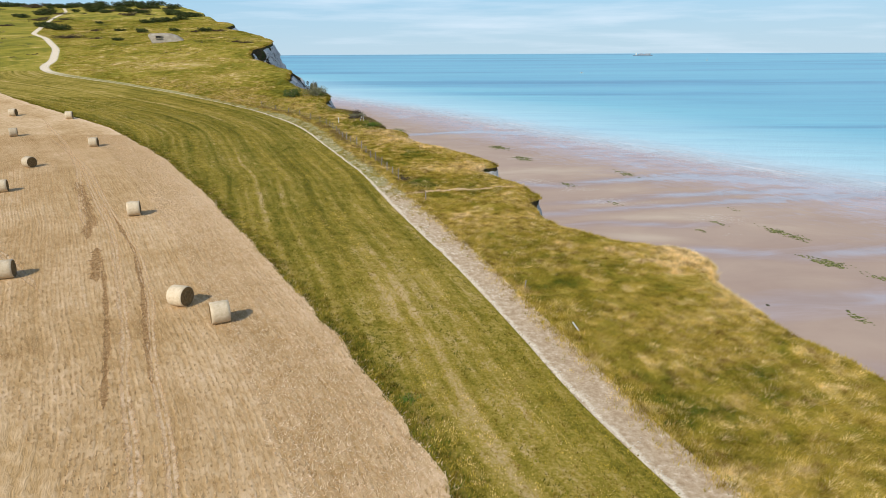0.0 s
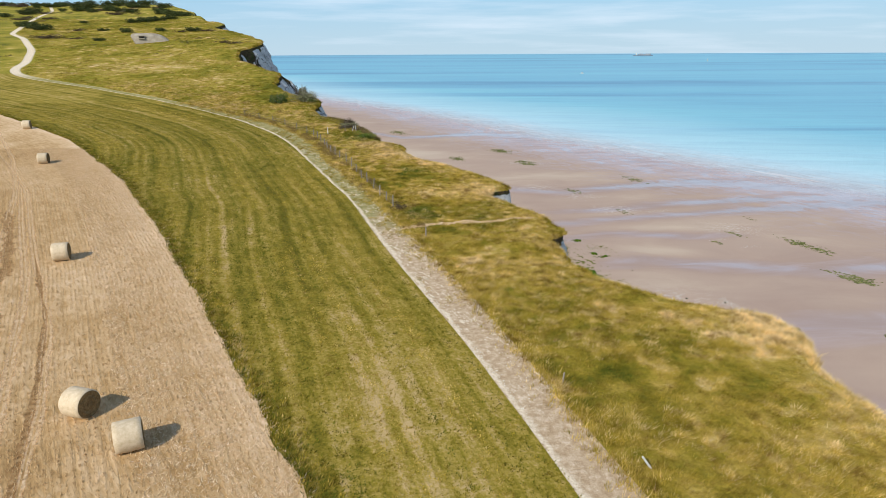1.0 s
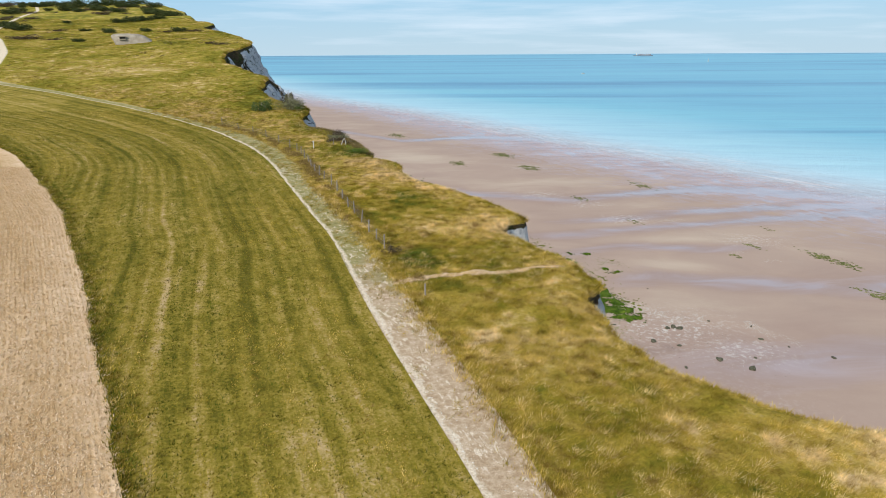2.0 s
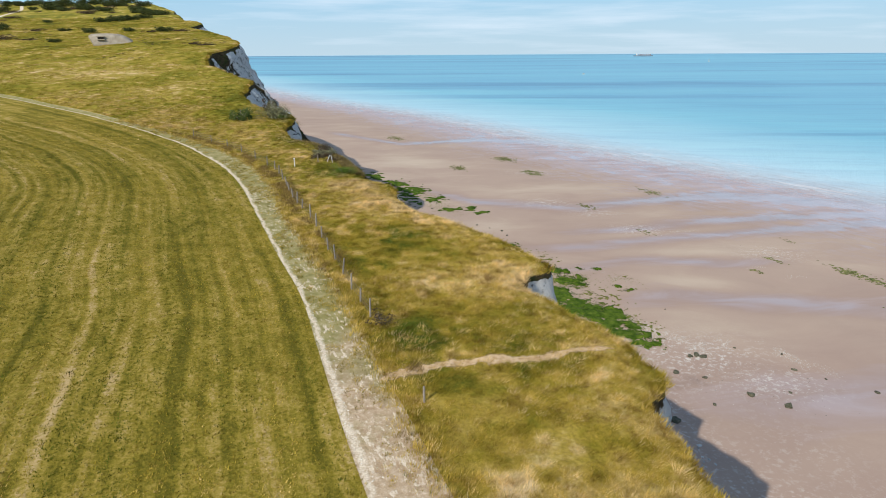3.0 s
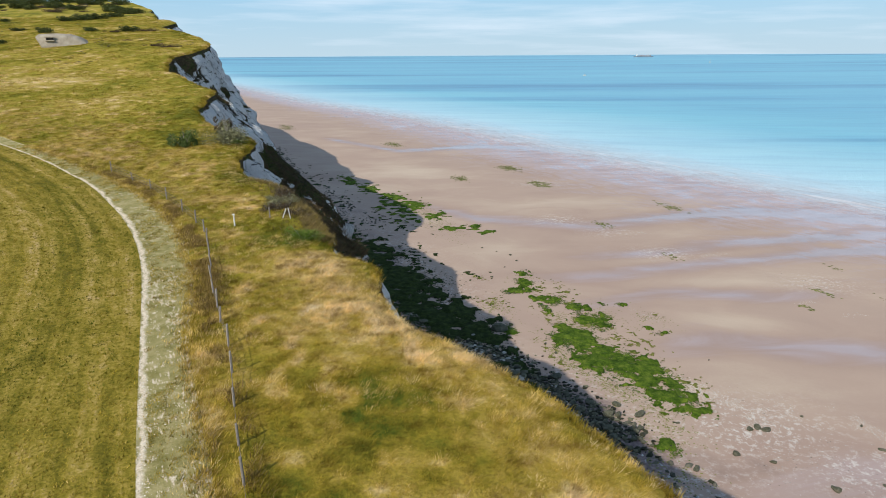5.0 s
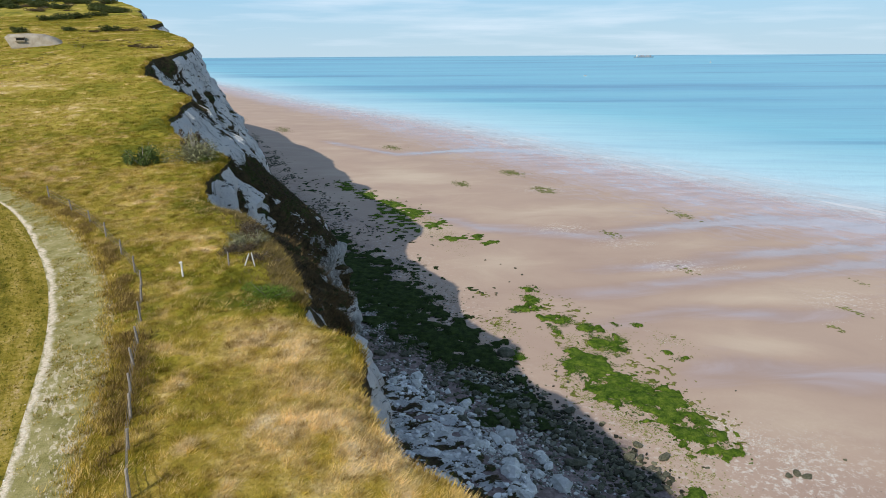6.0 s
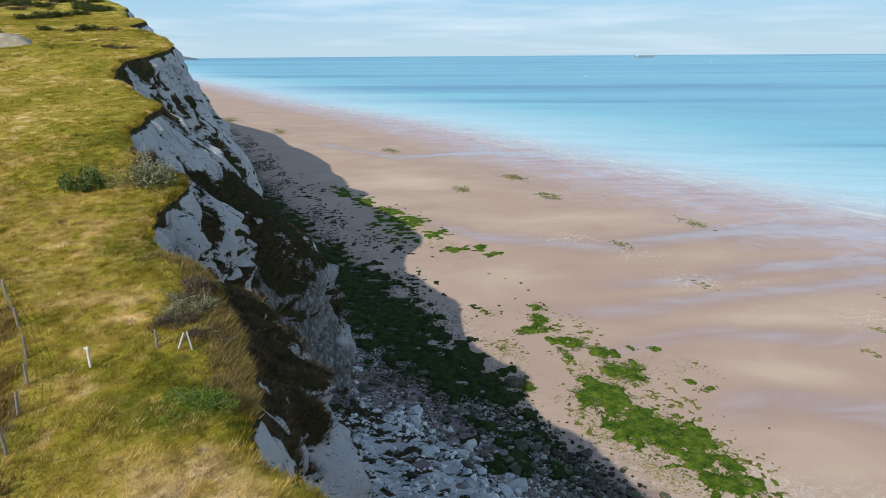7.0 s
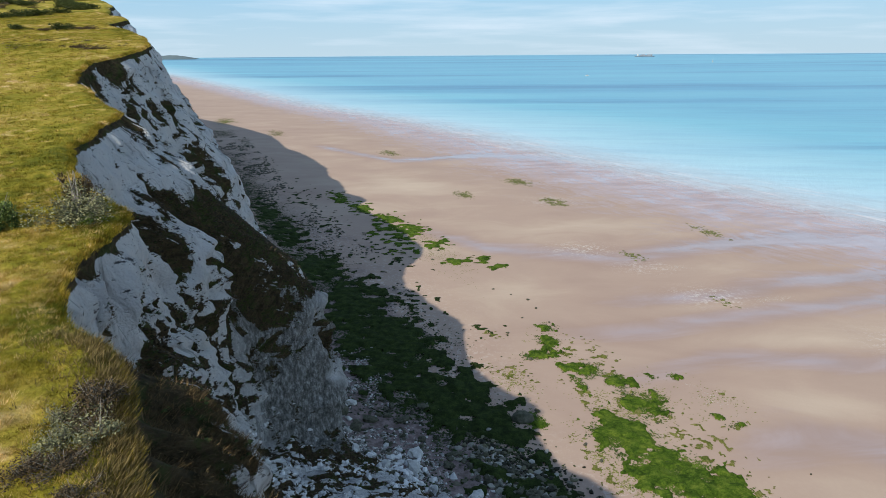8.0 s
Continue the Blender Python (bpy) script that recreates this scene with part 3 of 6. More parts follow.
# ---- mesh helpers ----
def mesh_object(name, verts, faces, material, parent=None, shade=True, attrs=None, uv=None):
    me = bpy.data.meshes.new(name)
    verts = np.asarray(verts, np.float32).reshape(-1, 3)
    faces = np.asarray(faces, np.int32)
    k = faces.shape[1]
    me.vertices.add(len(verts))
    me.vertices.foreach_set("co", verts.ravel())
    me.loops.add(faces.size)
    me.loops.foreach_set("vertex_index", faces.ravel())
    me.polygons.add(len(faces))
    me.polygons.foreach_set("loop_start", np.arange(0, faces.size, k, dtype=np.int32))
    me.polygons.foreach_set("loop_total", np.full(len(faces), k, np.int32))
    me.polygons.foreach_set("use_smooth", np.full(len(faces), shade, bool))
    me.materials.append(material)
    me.update(calc_edges=True)
    for key, values in (attrs or {}).items():
        at = me.attributes.new(key, "FLOAT", "POINT")
        at.data.foreach_set("value", np.asarray(values, np.float32).ravel())
    if uv is not None:
        layer = me.uv_layers.new(name="UVMap")
        layer.data.foreach_set("uv", np.asarray(uv, np.float32).reshape(-1, 2)[faces.ravel()].ravel())
    ob = new(name, me)
    if parent:
        ob.parent = parent
    return ob


def grid_faces(rows, cols):
    i = np.arange(rows - 1)[:, None] * cols + np.arange(cols - 1)[None, :]
    return np.stack((i, i + 1, i + cols + 1, i + cols), -1).reshape(-1, 4)


def grid_object(name, points, material, attrs=None, uv=None, flip=False):
    r, c = points.shape[:2]
    f = grid_faces(r, c)
    return mesh_object(name, points.reshape(-1, 3), f[:, ::-1] if flip else f, material, attrs=attrs, uv=uv)


def part(name, bm, material, parent, label=""):
    """Links a bmesh as one mesh under a thing or a part."""
    me = bpy.data.meshes.new(name)
    bm.to_mesh(me)
    bm.free()
    me.materials.append(material)
    ob = new(name, me)
    ob.parent = parent
    if label:
        tagged(ob, label)
    return ob


def thing(name, x, y, z, label, category, group="", turn=0.0):
    ob = new(name)
    ob.empty_display_size = 0.2
    ob.matrix_world = pose(x, y, z, 0, 0, turn)
    return tagged(ob, label, category, group)


# ---- ground: rows across the coast, bands between the plan's lines ----
ROW_Y = np.concatenate((np.arange(-600, 0, 30), np.arange(0, 14, 2), np.arange(14, 96, 0.5), np.arange(96, 130, 0.3), np.arange(130, 200, 0.2), np.arange(200, 216, 0.3), np.arange(216, 330, 0.7),
                        np.arange(330, 520, 2.5), np.arange(520, 2600, 40)))


def band(right, left, steps, rows=slice(None)):
    """Points from the line right(y) to the line left(y), over the rows."""
    ry = ROW_Y[rows]
    a, b = right(ry)[:, None], left(ry)[:, None]
    x = a + (b - a) * np.asarray(steps)[None, :]
    y = np.broadcast_to(ry[:, None], x.shape)
    return x, y


def ease(n, power):
    return np.linspace(0, 1, n) ** power


ALONG = np.concatenate(([0], np.cumsum(np.hypot(np.diff(ROW_Y), np.diff(path_left(ROW_Y))))))
ALONG = ALONG - np.interp(14, ROW_Y, ALONG)


def perp(f, x, y):
    """Rough distance of (x, y) from the line f."""
    slope = (f(y + 1.0) - f(y - 1.0)) / 2
    return (f(y) - x) / np.sqrt(1 + slope ** 2)


def land_band(name, right, left, steps, material, line, extra=None, rows=slice(None)):
    x, y = band(right, left, steps, rows)
    z = land_z(x, y)
    uv = np.stack((perp(line, x, y), np.broadcast_to(ALONG[rows][:, None], x.shape)), -1)
    return grid_object(name, np.stack((x, y, z), -1), material, attrs=extra(x, y) if extra else None, uv=uv, flip=True)


tagged(land_band("cliff_top_grass", edge_x, path_right, ease(75, 1.35), M_GRASS, path_right, lambda x, y: {"dry": dryness(x, y)}),
       "rough olive and straw-coloured grassland along the cliff top", "grassland", kind="structure")
tr = land_band("track", path_right, path_left, np.linspace(0, 1, 13), M_TRACK, path_left)
px, py = band(path_right, path_left, np.linspace(0, 1, 13))
tu = np.stack((np.broadcast_to(1 - np.linspace(0, 1, 13)[None, :], px.shape), np.broadcast_to(ALONG[:, None], px.shape)), -1).reshape(-1, 2)
tidx = np.empty(len(tr.data.loops), np.int32)
tr.data.loops.foreach_get("vertex_index", tidx)
tr.data.uv_layers["UVMap"].data.foreach_set("uv", tu[tidx].astype(np.float32).ravel())
tagged(tr, "stony beige farm track with a white chalk rut", "track", kind="structure")
N_MEADOW = int(np.searchsorted(ROW_Y, 187))
tagged(land_band("hill_pasture", path_left, stub_x, np.linspace(0, 1, 61), M_GRASS, path_left, lambda x, y: {"dry": np.clip(dryness(x, y) - 0.06, 0, 1)}, slice(N_MEADOW, None)),
       "dull green rough pasture beyond the meadow", "pasture", kind="structure")
tagged(land_band("meadow", path_left, stub_x, np.linspace(0, 1, 61), M_MEADOW, path_left,
                 lambda x, y: {"rim": np.exp(-np.clip(x - stub_x(y), 0, None) / 1.1) * (0.6 + 0.9 * fbm(x, y / 2, 3, 71)),
                                "near": 0.06 - 0.10 * smooth(42, 62, y) + 0.04 * smooth(75, 95, y) + 0.10 * (1 - smooth(30, 70, y)) * smooth(1.0, 3.0, perp(path_left, x, y)) * (1 - smooth(5, 8, perp(path_left, x, y)))}, slice(0, N_MEADOW + 1)),
       "mown green meadow strip with faint hay rows", "meadow", kind="structure")
tagged(land_band("stubble_field", stub_x, lambda y: stubble_edge(y) - 2500, ease(150, 4.2), M_STUBBLE, stubble_edge,
                 lambda x, y: {"rim": np.exp(-np.clip(stub_x(y) - x, 0, None) / 3.0)}),
       "pale golden wheat stubble field after harvest", "field", kind="structure")


def ribbon(name, xs, ys, width, material, lift, wobble=0.25, seed=3):
    """A narrow strip that lies on the land along a line."""
    t = np.linspace(0, 1, 160)
    s = np.linspace(0, 1, len(xs))
    cx, cy = np.interp(t, s, xs), np.interp(t, s, ys)
    k = np.ones(9) / 9
    cx[4:-4], cy[4:-4] = np.convolve(cx, k, "valid"), np.convolve(cy, k, "valid")
    dx, dy = np.gradient(cx), np.gradient(cy)
    n = np.hypot(dx, dy)
    nx, ny = dy / n, -dx / n
    cols = np.linspace(-0.5, 0.5, 7)
    w = width * (1 + wobble * 2 * fbm(t * 25, 0.5, 3, seed)) * np.clip(np.minimum(t, 1 - t) * 9, 0.04, 1)
    x = cx[:, None] + nx[:, None] * (cols[None, :] * w[:, None] + 0.3 * width * fbm(t * 18, 4.5, 2, seed + 1)[:, None])
    y = cy[:, None] + ny[:, None] * (cols[None, :] * w[:, None])
    z = land_z(x, y) + lift - 0.03 * (1 - np.abs(cols[None, :]) * 2)
    uv = np.stack((np.broadcast_to(cols[None, :], x.shape), np.broadcast_to(t[:, None] * 60, x.shape)), -1)
    ob = grid_object(name, np.stack((x, y, z), -1), material, uv=uv)
    ob.visible_shadow = False
    return ob


for xs, ys, width, seed in (((-11.0, -12.9, -14.5, -17.2, -20.3, -25.2, -31.0, -40.7, -52), (18, 22.2, 25.3, 30.1, 36.8, 46.0, 57, 72, 90), 0.85, 3),
                            ((-9.2, -11.6, -14.2, -17.0, -21.4, -26.5, -34.5, -50.3, -70), (18, 22.9, 28, 33.2, 42.9, 52.2, 64, 88.2, 112), 0.8, 13),
                            ((-34, -40, -50, -62, -80), (58, 68, 86, 104, 128), 0.9, 15), ((-30, -38, -50, -66), (44, 52, 62, 72), 0.9, 17)):
    tagged(ribbon("wheel_rut", xs, ys, width, M_RUT, 0.026, 0.25, seed), "pale wheel rut pressed into the stubble", "wheel rut", kind="structure")
for xs, ys, width, seed in (((-29.2, -23.7, -21.4, -18.9, -17.6), (51.4, 41.0, 36.6, 31.3, 28.6), 0.55, 33), ((-15.8, -18.2, -22.4, -27.4, -35.2), (30.5, 35, 44.0, 53.4, 65), 0.5, 35),
                            ((-33, -36, -40.5, -46), (56, 62.5, 70, 78), 1.5, 37), ((-27, -29, -31), (46, 50, 54), 1.1, 39)):
    tagged(ribbon("soil_rut", xs, ys, width, M_SOILRUT, 0.032, 0.8, seed), "brown bare soil showing through the stubble", "wheel rut", kind="structure")
tagged(ribbon("foot_trail", (-4.5, -3.3, -0.8, 1.8, 4.4, 7.2, 9.0), (71.2, 71.9, 72.9, 73.3, 73.3, 74.3, 74.6), 1.2, M_RUT, 0.05, 0.6, 23),
       "worn pale foot trail through the rough grass", "trail", kind="structure")

# ---- cliff ----
sheerness = soft_table(2, (-600, 1), (119.5, 1), (124, 0), (2600, 0))
slopeness = soft_table(2, (-600, 0), (119.5, 0), (124, 1), (133, 1), (138, 0), (2600, 0))
spurness = soft_table(2, (-600, 0), (180.5, 0), (186, 1.0), (194.5, 1.0), (201, 0.15), (225, 0.15), (246, 0.5), (262, 0.5), (280, 0.2), (300, 0.4), (2600, 0.4))
V = np.concatenate((np.linspace(0, 0.06, 5), np.linspace(0.067, 1.0, 170)))
SHORE_WALL = np.interp(V, (0, 0.04, 0.13, 0.30, 0.50, 0.70, 0.80, 0.86, 0.91, 1.0), (0, 0.008, 0.022, 0.075, 0.17, 0.29, 0.39, 0.64, 0.96, 1.25))
WALL = np.interp(V, (0, 0.04, 0.13, 0.20, 0.30, 0.62, 0.70, 0.78, 0.93, 1.0), (0, 0.012, 0.045, 0.10, 0.165, 0.39, 0.51, 0.66, 0.93, 1.0))
SPUR = np.interp(V, (0, 0.06, 0.40, 0.47, 0.9, 1.0), (0, 0.10, 0.84, 0.91, 0.97, 1.0))
SHEER = np.interp(V, (0, 0.05, 0.66, 0.78, 1.0), (0, 0.02, 0.22, 0.36, 1.0))
LEDGE = np.interp(V, (0, 0.03, 0.10, 0.13, 0.66, 0.78, 1.0), (0, 0.04, 0.12, 0.13, 0.27, 0.42, 1.0))
SLOPE = np.interp(V, (0, 0.03, 0.20, 0.25, 0.66, 0.78, 1.0), (0, 0.05, 0.24, 0.27, 0.42, 0.52, 1.0))


def ridged(x, y, seed):
    """Noise with sharp crests, 0 in the hollows, 1 on the crest."""
    return 1 - np.abs(2 * vnoise(x, y, seed) - 1)


# one long buttress beside the brown spur: how far it stands out on its way down
BUTTRESS = np.interp(V, (0, 0.10, 0.23, 0.34, 0.47, 0.65, 0.80, 1.0), (0, 2.0, 7.2, 8.2, 7.2, 5.0, 2.0, 0))


def cliff():
    ex = edge_x(ROW_Y)
    ez = land_z(ex, ROW_Y)
    width = np.maximum(foot_n(ROW_Y) - (N_SEA[0] * ex + N_SEA[1] * ROW_Y), 8)
    spur, sheer, slope = spurness(ROW_Y)[:, None], sheerness(ROW_Y)[:, None], slopeness(ROW_Y)[:, None]
    wall = np.clip(1 - spur - sheer - slope, 0, 1)
    far_wall = smooth(188, 200, ROW_Y)[:, None]
    g = (SHORE_WALL[None, :] * (1 - far_wall) + WALL[None, :] * far_wall) * wall + SPUR[None, :] * spur + SHEER[None, :] * sheer + (LEDGE[None, :] + (SLOPE - LEDGE)[None, :] * smooth(131, 137, ROW_Y)[:, None]) * slope
    out = g * width[:, None]
    s = ROW_Y[:, None] + 0 * V[None, :]
    vv = V[None, :] + 0 * s
    d = vv * ez[:, None]
    body = np.sin(np.pi * np.clip(vv, 0, 1)) ** 0.7
    inner = smooth(0.0, 0.03, vv) * (1 - smooth(0.94, 1.0, vv))
    warp = 1.4 * fbm(s / 6, d / 9, 2, 80)
    big = fbm(s / 17, vv * 1.2, 2, 82)
    rib = ridged(s / 5.2 + warp * 0.5, d / 30, 81)
    flute = ridged(s / 2.1 + warp, d / 11, 92)
    groove = ridged(s / 0.95 + 1.3 * warp, d / 5, 93)
    block = fbm(s / 1.6, d / 2.2, 3, 83)
    ledge = fbm(s / 7, d / 2.6, 2, 85)
    pit = smooth(0.70, 0.80, vnoise(s / 0.8, d / 0.85, 94) * 0.7 + vnoise(s / 2.6, d / 3.0, 96) * 0.3)
    calm = 1 - 0.5 * sheer
    brown = smooth(179.6, 181.4, s + 1.5 * fbm(s / 2, d / 3, 3, 103)) * (1 - smooth(196, 202, s)) * smooth(0.10, 0.17, vv - 0.008 * (s - 181)) * (1 - smooth(0.44, 0.52, vv + 0.12 * fbm(s / 2, d / 4, 3, 102)))
    crag = 1 - smooth(0.11, 0.18, vv + 0.12 * fbm(s / 3, d / 9, 3, 101))
    apron = smooth(0.78, 0.85, vv) * (1 - far_wall)
    # distance along the scree at the foot, where the face runs out flat
    run = d + np.clip(g - 0.39, 0, 1) * width[:, None] * (1 - far_wall)
    rough = calm * (1 - 0.8 * brown) * (1 - 0.25 * crag * wall) * (1 - 0.8 * apron)
    out = out + body * calm * (big * 4.0 - 0.9 * smooth(198, 212, s)) + body * rough * ((rib - 0.5) * 2.6 * (1 - 0.5 * spur) + ledge * 1.6)
    out = out + inner * rough * ((flute - 0.5) * 2.4 + (groove - 0.5) * 1.0 + (ridged(s / 0.55 + 1.6 * warp, d / 2.6, 97) - 0.5) * 0.55 + block * 2.4 - pit * 0.7)
    near_side, far_side = np.clip((179 - s) / 13, 0, 1), np.clip((s - 179) / 4.5, 0, 1)
    out = out + BUTTRESS[None, :] * (1 - near_side) ** 1.3 * (1 - far_side) ** 1.2
    out = np.maximum(out, g * 0.5)
    # each section moves outwards on its way down, but for small overhangs
    out = np.maximum(out, np.maximum.accumulate(out, 1) - 1.2)
    x = ex[:, None] + N_SEA[0] * out + 0.5 * body * fbm(s / 1.2, d / 3, 3, 87)
    y = ROW_Y[:, None] + N_SEA[1] * out
    foot = -0.6
    z = ez[:, None] + (foot - ez[:, None]) * V[None, :] + body * (1 - apron) * fbm(s / 4, vv * 9, 3, 89) * 1.5 + apron * inner * (fbm(s / 3.2, run / 3.2, 3, 90) * 2.4 + fbm(s / 0.9, run / 0.9, 2, 99) * 1.3)
    p = np.stack((x, y, z), -1)
    # plants hold in the gullies and on the flatter parts, bare chalk on ribs and walls
    du = np.gradient(p, axis=1)
    flat = np.hypot(du[..., 0], du[..., 1]) / np.maximum(np.linalg.norm(du, axis=-1), 1e-6)
    k = np.ones(5) / 5
    flat = np.apply_along_axis(lambda r: np.convolve(np.pad(r, 2, "edge"), k, "valid"), 1, flat)
    hollow = 0.55 * (0.5 - rib) + 0.75 * (0.5 - flute) + 0.45 * (0.5 - groove)
    streak = fbm(s / 1.2 + warp, d / 5.5, 4, 104) * (1 - apron) + fbm(s / 2.4, run / 2.4, 4, 106) * apron
    spots = fbm(s / 0.8, run / 0.9, 3, 105) * (1 + 0.6 * apron)
    # how much is overgrown, zone by zone
    low = 1 - crag
    mixed = 0.84 + 0.16 * (1 - smooth(150, 160, s)) - 0.22 * np.exp(-((s - 173) / 7) ** 2) - 0.24 * smooth(198, 208, s) + 0.06 * smooth(0.5, 0.7, vv) * (1 - smooth(160, 170, s))
    cover = wall * (0.22 * crag + mixed * low) + sheer * (0.05 + 0.28 * smooth(97, 102, s) + 0.7 * smooth(98, 101, s) * (1 - smooth(108, 111, s)) * (1 - smooth(0.03, 0.06, vv))) + slope * 0.24 + spur * 0.40
    cover = cover + 0.75 * np.exp(-((s - 193.5 - 6 * vv) / 4.5) ** 2) * (1 - smooth(0.36, 0.46, vv))
    cover = cover + 0.8 * np.exp(-((s - 135.6) / 1.7) ** 2) * smooth(0.02, 0.05, vv) * (1 - smooth(0.22, 0.34, vv))
    cover = cover + 0.55 * np.exp(-((s - 208 - 26 * vv) / 3.2) ** 2) * (1 - smooth(0.40, 0.55, vv)) + 0.5 * np.exp(-((s - 226 - 22 * vv) / 2.6) ** 2) * (1 - smooth(0.45, 0.6, vv))
    cover = cover + 0.6 * np.exp(-((s - 216) / 6) ** 2) * (1 - smooth(0.06, 0.14, vv)) + 0.4 * np.exp(-((s - 252 - 10 * vv) / 1.6) ** 2) * (1 - smooth(0.12, 0.2, vv))
    cover = cover - (sheer + slope) * smooth(0.62, 0.74, vv) * 0.30
    cover = cover - wall * (1 - smooth(178, 186, s)) * smooth(0.80, 0.86, vv + 0.15 * fbm(s / 4, vv * 6, 2, 98)) * 0.24 * smooth(140, 146, s) * (1 - smooth(164, 172, s))
    busy = 1 - 0.62 * crag * wall
    veg = cover + busy * (hollow * 1.0 + streak * 2.4 + spots * 1.5) + smooth(0.55, 0.9, flat) * 0.16 + pit * (0.22 + 0.25 * crag)
    brow = 0.105 + 0.10 * smooth(131, 137, s) - 0.05 * smooth(116, 122, 238 - s) + 0.10 * fbm(s / 2, d / 3, 3, 88)
    veg = veg + brown * 1.2 + np.clip(slope * 2, 0, 1) * (1 - smooth(brow - 0.02, brow + 0.02, vv)) * 1.3
    veg = np.maximum(np.clip(veg, 0, 1.2), 1.5 * np.exp(-vv / ((0.009 + 0.008 * fbm(s / 2, 0.4, 3, 100)) * (1 - 0.75 * sheer))))
    grey = smooth(177, 182, s) * (1 - smooth(185, 189, s + 8 * fbm(s / 3, d / 5, 3, 95))) * smooth(0.34, 0.44, vv)
    veg = veg - 0.3 * grey
    return p, veg, grey, np.stack((s, run), -1)


CLIFF_P, CLIFF_VEG, CLIFF_GREY, CLIFF_UV = cliff()
cliff_face = grid_object("cliff", CLIFF_P, M_CLIFF, {"veg": CLIFF_VEG, "grey": CLIFF_GREY}, CLIFF_UV)
tagged(cliff_face, "white chalk sea cliff with dark plants on its ledges", "cliff", kind="structure")

# ---- beach and sea ----
BY = np.concatenate((np.arange(-900, 60, 40), np.arange(60, 330, 1.5), np.arange(330, 700, 5), np.arange(700, 2700, 40)))
bu = np.concatenate((np.linspace(-0.25, 1.0, 150), np.linspace(1.03, 2.2, 25)))
bx = foot_x(BY)[:, None] + (shore_x(BY) - foot_x(BY))[:, None] * bu[None, :]
by = np.broadcast_to(BY[:, None], bx.shape)
bz = beach_z(bx, by)
b_low = smooth(0.45, 1.0, (bx - foot_x(by)) / np.maximum(shore_x(by) - foot_x(by), 20))
b_stony = np.exp(-((bx - foot_x(by) - 22) / 16) ** 2) * (0.6 + 1.6 * fbm(bx / 16, by / 16, 3, 91)) * (1 - smooth(330, 420, by))
b_reef = (1 - smooth(17, 31, bx - foot_x(by) + 34 * fbm(bx / 9, by / 9, 3, 93))) * smooth(130, 160, by) * (1 - 0.6 * smooth(250, 330, by)) * (1 - smooth(480, 700, by)) * 0.95
for cx, cy, r, k in ((52, 164, 13, 1.1), (64, 152, 9, 0.9), (71, 265, 9, 1.0), (44, 309, 10, 1.0), (60, 290, 8, 0.8), (105, 236, 9, 0.9), (48, 381, 12, 0.8)):
    b_stony = np.maximum(b_stony, k * np.exp(-(((bx - cx) / r) ** 2 + ((by - cy) / (r * 0.7)) ** 2)))
# runnels that hold water between the sand bars: y as a function of x, half-width, from x, to x
RUNNELS = ((table((-90, 560), (-30, 495), (23, 518), (80, 500)), 9, -90, 90), (table((-20, 345), (13, 311), (38, 304), (55, 298), (87, 313), (124, 322), (190, 300)), 8, -5, 260),
           (table((42, 261), (73, 267), (97, 276), (130, 283), (200, 290)), 4.5, 45, 260), (table((20, 240), (49, 244), (63, 249), (86, 255), (117, 263), (200, 280)), 5, 32, 260),
           (table((38, 221), (56, 229), (64, 229), (90, 226), (200, 240)), 4, 38, 90), (table((50, 196), (61, 200), (71, 195), (110, 190), (200, 200)), 7, 52, 260),
           (table((30, 140), (90, 150), (200, 165)), 9, 50, 260), (table((30, 100), (90, 110), (200, 120)), 8, 40, 260))
b_trough = 0 * bx
for line, half, x0, x1 in RUNNELS:
    b_trough = np.maximum(b_trough, np.exp(-((by - line(bx) + 3 * fbm(bx / 14, by / 14, 2, 45)) / half) ** 2) * smooth(x0 - 18, x0 + 12, bx) * (1 - smooth(x1 - 10, x1 + 30, bx)))
b_bar = 0.35 + 0.5 * fbm(bx / 60, by / 26, 3, 47)
for cx, cy, rx_, ry_, k in ((68, 209, 13, 7, 0.55), (85, 237, 22, 5, 0.5), (73, 257, 18, 4, 0.35), (16, 268, 14, 9, 0.3), (50, 339, 35, 13, 0.45), (-25, 417, 25, 35, 0.4), (150, 340, 40, 9, 0.3), (100, 290, 40, 5, 0.25)):
    b_bar = b_bar + k * np.exp(-((bx - cx) / rx_) ** 2 - ((by - cy) / ry_) ** 2)
tagged(grid_object("beach", np.stack((bx, by, bz), -1), M_BEACH, {"low": b_low, "stony": np.clip(b_stony, 0, 1), "reef": b_reef, "trough": b_trough, "bar": np.clip(b_bar - 0.6 * b_trough, 0, 1.2), "open": smooth(35, 80, bx - foot_x(by))}, flip=True),
       "wide pinkish wet sand beach at low tide", "beach", kind="structure")

FAR_RISE = 41.0


def sea_z(d):
    return FAR_RISE * np.clip((d - 1400) / 3500, 0, 1) ** 2


sr = np.concatenate((np.linspace(0, 1, 40) ** 1.3 * 700, np.linspace(720, 4900, 80)))
sa = np.radians(np.linspace(-180, 180, 361))
sx, sy = sr[:, None] * np.sin(sa)[None, :], sr[:, None] * np.cos(sa)[None, :]
s_depth = np.clip((sx - shore_x(sy)) * 0.9 / 420 + 0.012, 0, 1)
sea = grid_object("sea", np.stack((sx, sy, sea_z(sr)[:, None] + 0 * sx), -1), M_SEA, {"depth": s_depth}, flip=True)
sea.visible_shadow = False
tagged(sea, "calm turquoise sea with darker bands to the horizon", "sea", kind="structure")


